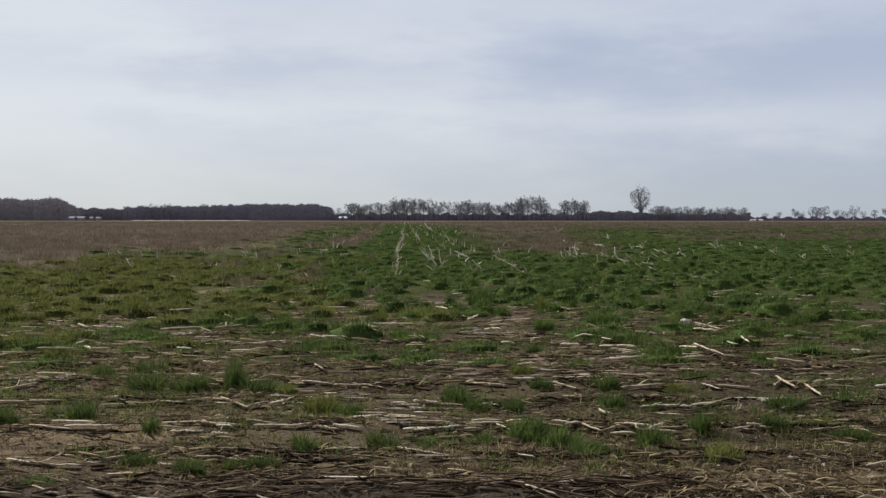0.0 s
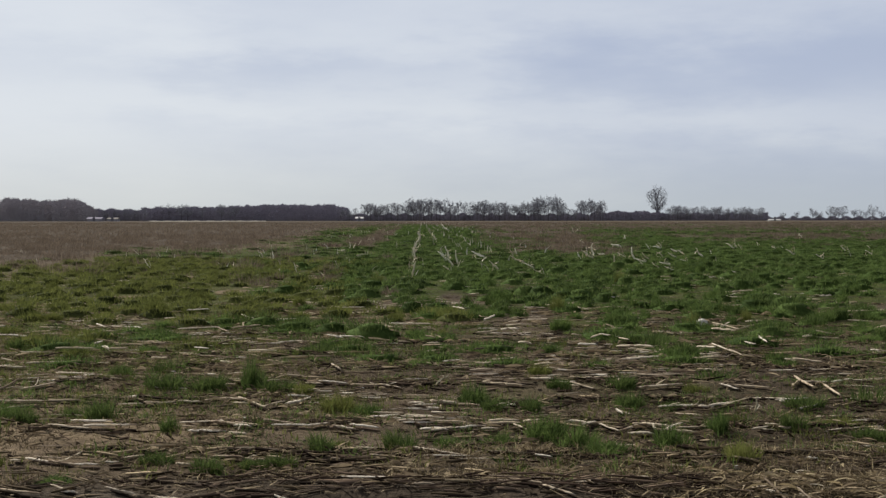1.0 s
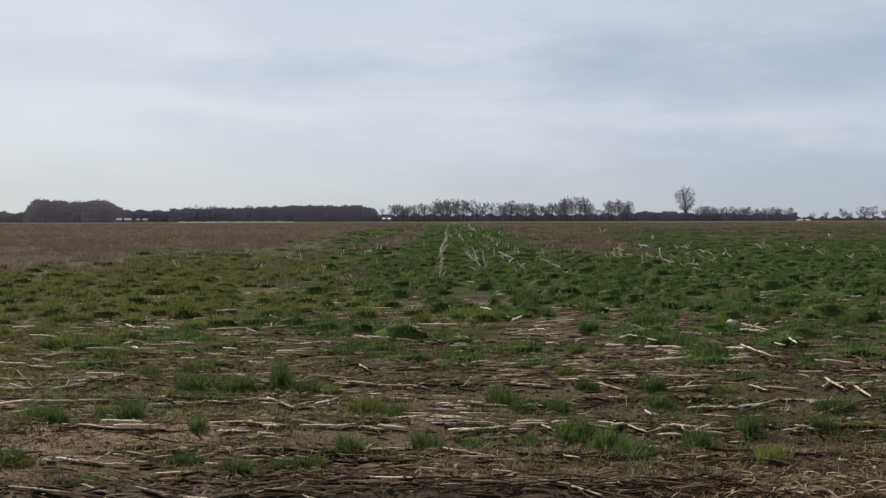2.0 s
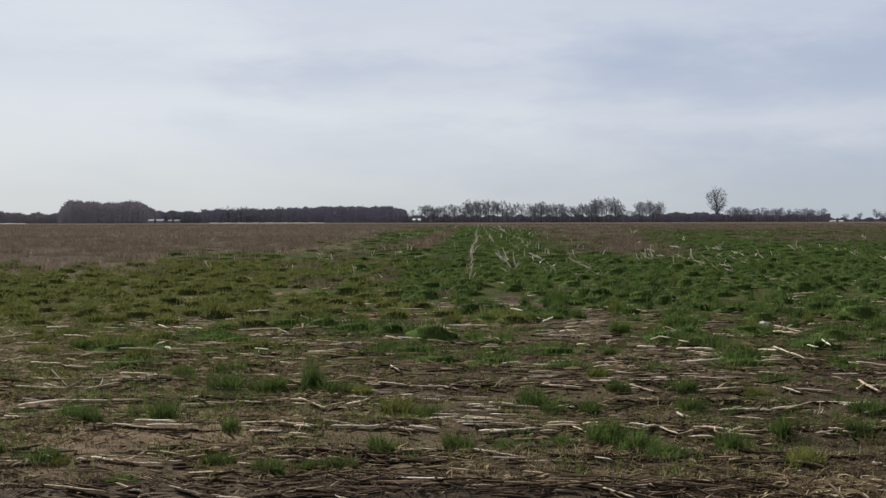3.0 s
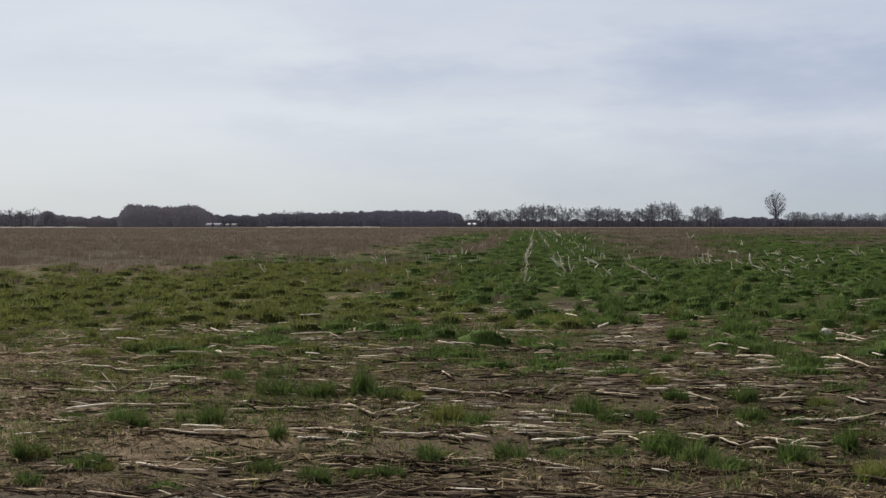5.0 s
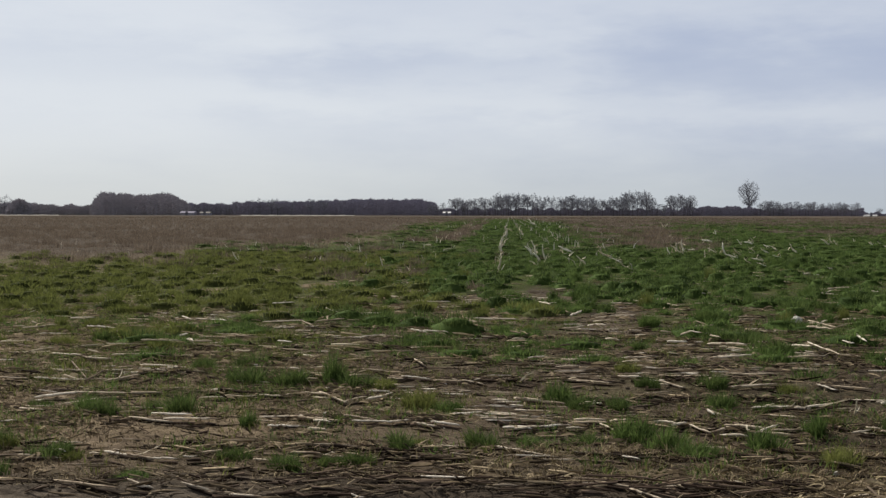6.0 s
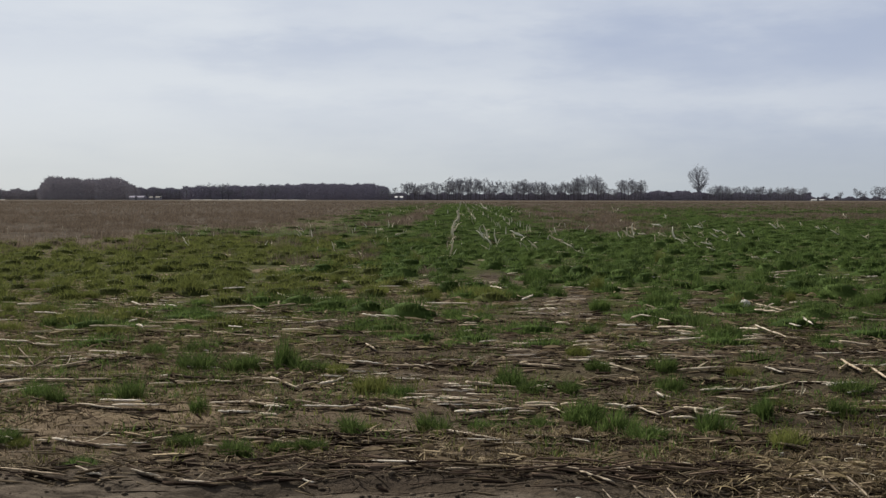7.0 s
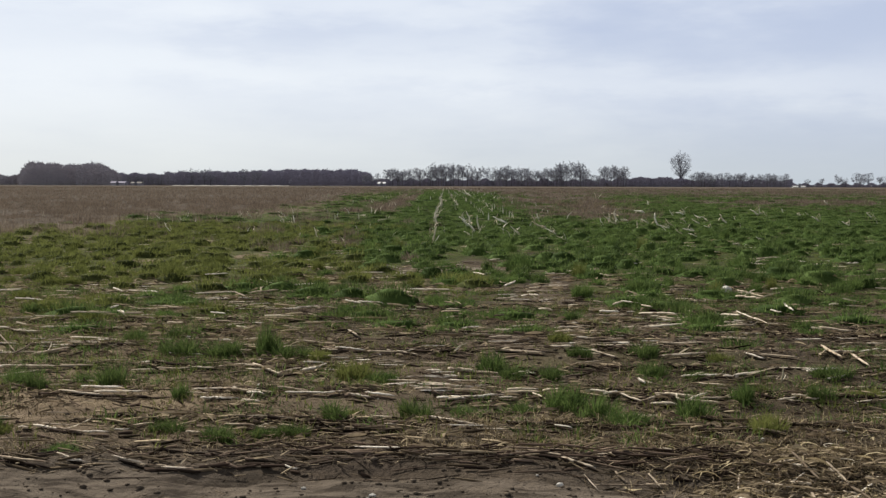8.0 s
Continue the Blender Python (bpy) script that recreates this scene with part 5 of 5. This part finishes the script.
def tuft_variant(i):
    if i not in TUFTS:
        hearts = 6
        count = 90 * hearts
        turn, off = RNG.uniform(0, 2 * np.pi, hearts), np.sqrt(RNG.random(hearts)) * 0.62
        high, broad = RNG.uniform(0.55, 1.0, hearts) * (1.05 - 0.45 * off), RNG.uniform(0.22, 0.42, hearts)
        ang, rad = RNG.uniform(0, 2 * np.pi, count), np.sqrt(RNG.random(count))
        spot = np.arange(count) % hearts
        bx = np.cos(turn[spot]) * off[spot] + np.cos(ang) * rad * broad[spot]
        by = np.sin(turn[spot]) * off[spot] + np.sin(ang) * rad * broad[spot]
        h = high[spot] * RNG.uniform(0.35, 1.0, count) * (1.1 - 0.4 * rad)
        lean = RNG.uniform(0.1, 0.5, count) + 1.0 * rad * RNG.random(count)
        TUFTS[i] = blades(bx, by, np.zeros(count) - 0.04, h, RNG.uniform(0.02, 0.042, count), lean, ang + RNG.normal(0, 0.9, count), MAT[("tuft", "grass", "tuft", "olive")[i // 2 % 4]], "grass_tuft", 3)
    return TUFTS[i]


def plant_tufts(rows):
    for x, y, r, h in rows:
        sere = y > 6.6 and float(is_olive(x, y)) > 0.5
        ob = new("grass_tuft", tuft_variant(RND.choice((6, 7)) if sere or RND.random() < 0.25 else RND.choice((2, 3)) if y > 10 else RND.randrange(6)))
        ob.matrix_basis = Matrix.Translation((x, y, float(ground_z(x, y)))) @ pose(0, 0, 0, 0, 0, RND.uniform(0, 360)) @ Matrix.Diagonal((r * 1.25, r * 1.1, h * 1.95, 1))
        tagged(ob, "yellowish olive grass tuft in a thin sward" if sere else "bushy green grass tuft growing from bare soil", "grass tuft", "grass tufts on the headland")


plant_tufts([(-1.76, 5.86, 0.12, 0.11), (-1.69, 6.87, 0.14, 0.10), (-1.45, 6.87, 0.13, 0.10), (-1.21, 6.91, 0.09, 0.17), (-1.07, 6.80, 0.13, 0.08), (-0.65, 6.12, 0.11, 0.12), (-0.47, 6.03, 0.08, 0.06), (-2.09, 5.62, 0.07, 0.08), (-1.35, 5.48, 0.05, 0.07), (-2.22, 4.87, 0.06, 0.06), (-1.99, 4.78, 0.11, 0.06), (-1.89, 4.72, 0.06, 0.04), (-1.49, 4.31, 0.08, 0.03), (-1.23, 4.75, 0.08, 0.06), (-0.98, 4.63, 0.10, 0.06), (-0.82, 4.67, 0.07, 0.04), (-0.72, 4.70, 0.07, 0.05), (-0.60, 4.95, 0.10, 0.07), (-0.50, 5.08, 0.06, 0.05), (-0.27, 5.08, 0.10, 0.07), (-0.05, 5.17, 0.08, 0.04), (0.07, 6.33, 0.10, 0.10)])
plant_tufts([(0.19, 6.17, 0.11, 0.07), (0.39, 6.12, 0.09, 0.07), (0.40, 5.34, 0.11, 0.11), (0.53, 5.16, 0.10, 0.10), (0.59, 4.93, 0.11, 0.06), (0.91, 6.23, 0.09, 0.09), (0.97, 6.95, 0.10, 0.09), (0.58, 6.87, 0.08, 0.08), (1.12, 6.18, 0.07, 0.05), (0.94, 5.21, 0.11, 0.10), (1.21, 5.48, 0.07, 0.10), (1.16, 4.80, 0.10, 0.08), (1.56, 5.52, 0.07, 0.08), (0.20, 5.25, 0.08, 0.06), (0.68, 4.95, 0.09, 0.05), (1.82, 6.15, 0.12, 0.08), (1.87, 5.34, 0.10, 0.06), (-2.57, 5.95, 0.06, 0.04), (-0.90, 6.81, 0.10, 0.06), (-1.97, 5.93, 0.07, 0.06), (1.37, 6.84, 0.07, 0.06), (1.32, 5.71, 0.06, 0.04)])
plant_tufts([(1.82, 5.62, 0.08, 0.05)])
plant_tufts([(1.97, 17.83, 0.09, 0.24), (2.50, 18.63, 0.10, 0.21), (1.06, 12.70, 0.10, 0.21), (0.44, 13.71, 0.16, 0.21), (1.51, 15.11, 0.10, 0.20), (0.42, 17.66, 0.14, 0.18), (-0.39, 14.17, 0.13, 0.11), (0.91, 10.56, 0.11, 0.13), (2.20, 13.28, 0.07, 0.14), (1.47, 11.26, 0.08, 0.12), (4.26, 22.69, 0.11, 0.19), (4.51, 22.21, 0.11, 0.21), (2.30, 13.90, 0.06, 0.13), (2.77, 11.45, 0.07, 0.14), (4.39, 17.85, 0.12, 0.20), (3.13, 14.69, 0.12, 0.15), (4.90, 17.12, 0.07, 0.16), (3.49, 11.45, 0.14, 0.12), (4.43, 13.73, 0.08, 0.16), (2.17, 11.14, 0.09, 0.15), (2.54, 11.14, 0.09, 0.12), (5.25, 15.82, 0.08, 0.15)])
plant_tufts([(-0.60, 11.76, 0.08, 0.13), (-1.63, 17.80, 0.11, 0.13), (-1.26, 18.59, 0.12, 0.15), (-1.84, 13.69, 0.10, 0.16), (-2.36, 16.39, 0.11, 0.19), (-1.43, 14.16, 0.08, 0.13), (-4.23, 16.37, 0.12, 0.17), (-4.52, 15.75, 0.10, 0.16), (-5.86, 17.03, 0.09, 0.16), (-5.96, 18.89, 0.08, 0.12), (-5.86, 16.36, 0.12, 0.14), (-3.23, 14.65, 0.09, 0.15), (-2.27, 11.42, 0.07, 0.11), (-3.13, 12.09, 0.12, 0.21), (-0.16, 10.30, 0.07, 0.07), (-0.70, 10.29, 0.08, 0.11), (-2.26, 4.83, 0.08, 0.09), (-2.05, 4.42, 0.07, 0.07), (-4.90, 12.65, 0.08, 0.13), (-6.35, 13.85, 0.08, 0.13), (-6.63, 15.48, 0.08, 0.15), (-6.01, 12.53, 0.08, 0.12)])
plant_tufts([(-4.17, 10.11, 0.07, 0.09), (-4.10, 8.75, 0.07, 0.09), (-8.89, 20.05, 0.09, 0.17)])
for _ in range(14):
    y = 4.6 + 7.5 * RND.random() ** 0.6
    x = RND.uniform(-0.5 * y - 0.2, 0.42 * y + 0.2)
    if patchy(np.array(x), np.array(y), 1.6, 1.6, 0.4, 0.55) > 0.4:
        plant_tufts([(x, y, RND.uniform(0.05, 0.11), RND.uniform(0.05, 0.1))])

# ---- dead weed clumps ----
WEEDS = []


def plant_weeds(rows):
    """Small brown bushes of dead stems."""
    for x, y, r, h in rows:
        if len(WEEDS) < 4:
            count = 150
            ang, rad = RNG.uniform(0, 2 * np.pi, count), np.sqrt(RNG.random(count))
            tall = RNG.uniform(0.3, 1.0, count) * (1.05 - 0.5 * rad)
            WEEDS.append(blades(np.cos(ang) * rad * 0.8, np.sin(ang) * rad * 0.8, np.zeros(count) - 0.04, tall, np.full(count, 0.06), 0.1 + 0.7 * rad * RNG.random(count), ang, MAT["weed"], "weed_clump", 2))
        ob = new("weed_clump", WEEDS[RND.randrange(len(WEEDS))])
        ob.matrix_basis = Matrix.Translation((x, y, float(ground_z(x, y)))) @ pose(0, 0, 0, 0, 0, RND.uniform(0, 360)) @ Matrix.Diagonal((r, r, h, 1))
        tagged(ob, "brown clump of dead weed stems among grass", "weed", "dead weed clumps")


plant_weeds([(-2.14, 19.09, 0.23, 0.18), (-2.93, 19.41, 0.22, 0.20), (-0.90, 15.67, 0.15, 0.18), (-2.71, 17.23, 0.16, 0.11), (-3.32, 27.26, 0.28, 0.18), (-7.42, 23.98, 0.45, 0.25), (-4.34, 30.30, 0.32, 0.23), (-4.70, 42.95, 0.53, 0.37), (-3.79, 46.85, 0.49, 0.31)])

# ---- standing stubble in the rows ahead ----
STUBS = {}


def stub_variant(i):
    """A torn stem about a metre high with a splinter beside it, and two dry leaves."""
    if i not in STUBS:
        rnd = random.Random(700 + i)
        shape = Shape()
        for fat, tall, lean in ((1.0, 0.19, 0.0), (0.5, rnd.uniform(0.06, 0.12), rnd.choice((-1, 1)) * rnd.uniform(0.03, 0.07))):
            pts = [Vector((lean * 0.4, rnd.gauss(0, 0.02), -0.05))]
            for _ in range(6):
                pts.append(pts[-1] + Vector((rnd.gauss(lean, 0.022), rnd.gauss(0, 0.022), tall)))
            shape.tube(pts, [fat * k * rnd.uniform(0.85, 1.2) for k in (0.034, 0.031, 0.036, 0.027, 0.03, 0.02, 0.006)], 6)
        leaves = []
        for _ in range(2):
            leaf = Shape()
            leaf.ribbon(Vector((0, 0, rnd.uniform(0.25, 0.8))), Vector((rnd.gauss(0, 1), rnd.gauss(0, 0.5), rnd.uniform(0.0, 0.9))), rnd.uniform(0.25, 0.45), rnd.uniform(0.05, 0.08), rnd, rnd.uniform(0.1, 0.5))
            leaves.append(leaf.mesh("leaf", MAT["leaf"], False))
        STUBS[i] = (shape.mesh("corn_stub", MAT["stubble"]), leaves)
    return STUBS[i]


def corn_stub(x, y, height, tip_x, tip_y, fat=1.05):
    """A stub that leans: tip_x and tip_y are its tilt in degrees about y and x; a fallen one lies on the grass."""
    rnd = random.Random(int(x * 977) + int(y * 6151))
    height *= 0.94
    body, leaves = stub_variant(rnd.randrange(12))
    ob = new("corn_stub", body)
    for leaf in leaves:
        part("leaf", leaf, ob, "torn dry corn leaf")
    ob.matrix_basis = Matrix.Translation((x, y, float(ground_z(x, y)) + (0.07 if abs(tip_x) > 35 and y > 15 else 0.0))) @ pose(0, 0, 0, tip_y, tip_x, 0) @ pose(0, 0, 0, 0, 0, rnd.uniform(0, 360)) @ Matrix.Diagonal((height * fat, height * fat, height, 1))
    return tagged(ob, "pale broken corn stub standing in grass", "corn stub", "corn stubble in the rows")


def stand_stubs(rows):
    for x, y, height, tip in rows:
        corn_stub(x, y, height, tip, 0, min(3.0, 1.6 + 0.05 * max(0.0, y - 20)))


# the stubs that stand out, then the rest of the rows
stand_stubs([(-0.79, 19.94, 0.29, 9), (-0.88, 21.84, 0.20, -3), (-0.94, 27.37, 0.33, -9), (-1.24, 33.47, 0.41, 23), (-1.68, 49.11, 0.50, 11), (-0.25, 25.76, 0.31, -42), (-0.08, 22.63, 0.30, -32), (-0.18, 26.61, 0.41, -9), (-0.05, 24.84, 0.34, -12), (-0.17, 21.15, 0.15, -62), (0.60, 28.17, 0.35, -65), (0.55, 31.06, 0.20, -73), (0.71, 21.66, 0.23, -45), (0.64, 22.38, 0.13, -14), (0.74, 24.27, 0.09, 50), (1.41, 29.81, 0.27, -21), (1.64, 34.09, 0.18, -10), (1.38, 25.43, 0.32, -65), (1.40, 22.54, 0.20, -65), (1.44, 20.30, 0.18, -65), (1.33, 73.02, 0.35, -37), (8.15, 84.73, 0.46, -15)])
stand_stubs([(2.90, 28.17, 0.23, -24), (3.15, 29.47, 0.23, -47), (3.38, 30.68, 0.28, -18), (3.48, 30.68, 0.35, -7), (3.17, 28.16, 0.26, -62), (3.25, 24.82, 0.25, -5), (4.00, 30.25, 0.12, 14), (5.32, 39.31, 0.33, -74), (3.09, 21.90, 0.11, -5), (4.20, 28.34, 0.34, -18), (4.10, 26.19, 0.25, -70), (4.37, 27.34, 0.23, -47), (3.78, 24.57, 0.14, -48), (6.27, 37.30, 0.25, -82), (3.96, 24.06, 0.13, -31), (3.76, 22.45, 0.15, -56), (4.97, 29.16, 0.19, -48), (4.30, 24.31, 0.23, -79), (3.92, 21.83, 0.16, -63), (6.16, 33.79, 0.19, -66), (5.90, 31.27, 0.23, -50), (4.95, 25.85, 0.17, -69)])
stand_stubs([(5.86, 28.72, 0.28, -43), (8.75, 38.05, 0.30, -52), (9.40, 40.21, 0.23, -35), (9.90, 37.44, 0.14, -60), (10.43, 39.51, 0.12, -18), (8.82, 31.47, 0.24, -55), (10.90, 43.50, 0.17, -14), (4.79, 20.55, 0.11, -70), (-4.91, 29.81, 0.25, -27), (-4.49, 28.70, 0.22, -11), (-3.03, 22.18, 0.20, -16), (-2.48, 24.34, 0.15, -18), (-2.31, 25.26, 0.15, -9), (-3.50, 38.26, 0.26, -12), (-6.89, 34.31, 0.20, -14), (-6.42, 33.24, 0.18, -38), (-7.72, 30.68, 0.12, -14), (-4.77, 23.84, 0.09, -50), (-2.19, 19.46, 0.15, -30), (-3.26, 21.36, 0.13, 18), (-12.98, 35.23, 0.15, -13), (-8.99, 25.22, 0.16, -9)])
stand_stubs([(8.49, 27.89, 0.19, -56), (11.12, 34.51, 0.20, -42), (10.72, 31.10, 0.20, -60), (16.45, 57.53, 0.25, -49), (7.96, 57.34, 0.25, -13), (0.38, 40.63, 0.17, -54), (0.27, 49.17, 0.23, -37), (-1.86, 78.44, 0.39, -17), (-1.06, 52.83, 0.32, -18), (-0.92, 96.38, 0.71, -50)])
for _ in range(10):  # dead stems standing among the weeds
    y = RND.uniform(24, 36)
    corn_stub(RND.uniform(-0.42, -0.2) * y, y, RND.uniform(0.12, 0.22), RND.gauss(0, 22), RND.gauss(0, 15))
for _ in range(14):  # knocked-over stalks beyond the rows
    y = RND.uniform(26, 40)
    corn_stub(RND.uniform(0.12, 0.36) * y, y, RND.uniform(0.12, 0.24), RND.gauss(-45, 22), RND.gauss(0, 20), 1.3)
for k in range(-8, 14):
    offset = -0.16 + ROW * k
    y = RND.uniform(22, 26) + (8 if -1 <= k <= 3 else 0)
    while y < 75:
        x = offset - ROW_TURN * y + RND.gauss(0, 0.05)
        if RND.random() < (0.13 if 0 <= k <= 3 else 0.04):
            corn_stub(x, y, RND.uniform(0.1, 0.24), RND.gauss(-15, 40), RND.gauss(0, 25), 1.2 + y / 90)
        y += RND.uniform(1.0, 3.5) * (0.6 + y / 40)

def far_stubble():
    """Pale remains of the corn rows, running on to the field's end."""
    xs, ys = [], []
    for k in range(-6, 8):
        y = RND.uniform(20, 24)
        while y < 330:
            if RND.random() < (0.24 if 0 <= k <= 3 else 0.06):
                xs.append(-0.16 + ROW * k - ROW_TURN * y + RND.gauss(0, 0.06))
                ys.append(y)
            y += RND.uniform(0.15, 0.5) * (0.4 + y / 40)
    x, y = np.array(xs), np.array(ys)
    k = len(x)
    me = blades(x, y, ground_z(x, y) - 0.01, RNG.uniform(0.14, 0.34, k), 0.014 + y * 0.0006, RNG.uniform(0, 1.0, k), RNG.uniform(0, 6.3, k), MAT["stubble"], "corn_stubble", 2)
    tagged(new("corn_stubble", me), "pale corn stubble in long straight rows", "corn stubble", kind="stuff")


far_stubble()

# ---- stones and upright bits on the headland ----
def stone(x, y, r):
    bm = bmesh.new()
    bmesh.ops.create_icosphere(bm, subdivisions=2, radius=1)
    for v in bm.verts:
        v.co *= 1 + 0.25 * (noise.noise(v.co * 1.7 + Vector((x, y, 0))))
    me = bpy.data.meshes.new("stone")
    bm.to_mesh(me)
    bm.free()
    me.materials.append(MAT["stone"])
    ob = new("stone", me)
    ob.matrix_basis = Matrix.Translation((x, y, float(ground_z(x, y)) + r * 0.4)) @ Matrix.Diagonal((r, r * 0.8, r * 0.7, 1))
    tagged(ob, "small pale stone lying in the field", "stone", "stones")


stone(2.3, 11.25, 0.055)
for _ in range(30):
    y = RND.choice((RND.uniform(3.4, 4.1), RND.uniform(4.5, 9)))
    stone(RND.uniform(-0.45 * y, 0.4 * y), y, RND.uniform(0.005, 0.013))
corn_stub(1.53, 6.1, 0.085, 4, 0, 1.8)
corn_stub(-0.14, 7.0, 0.10, 52, 0, 1.3)
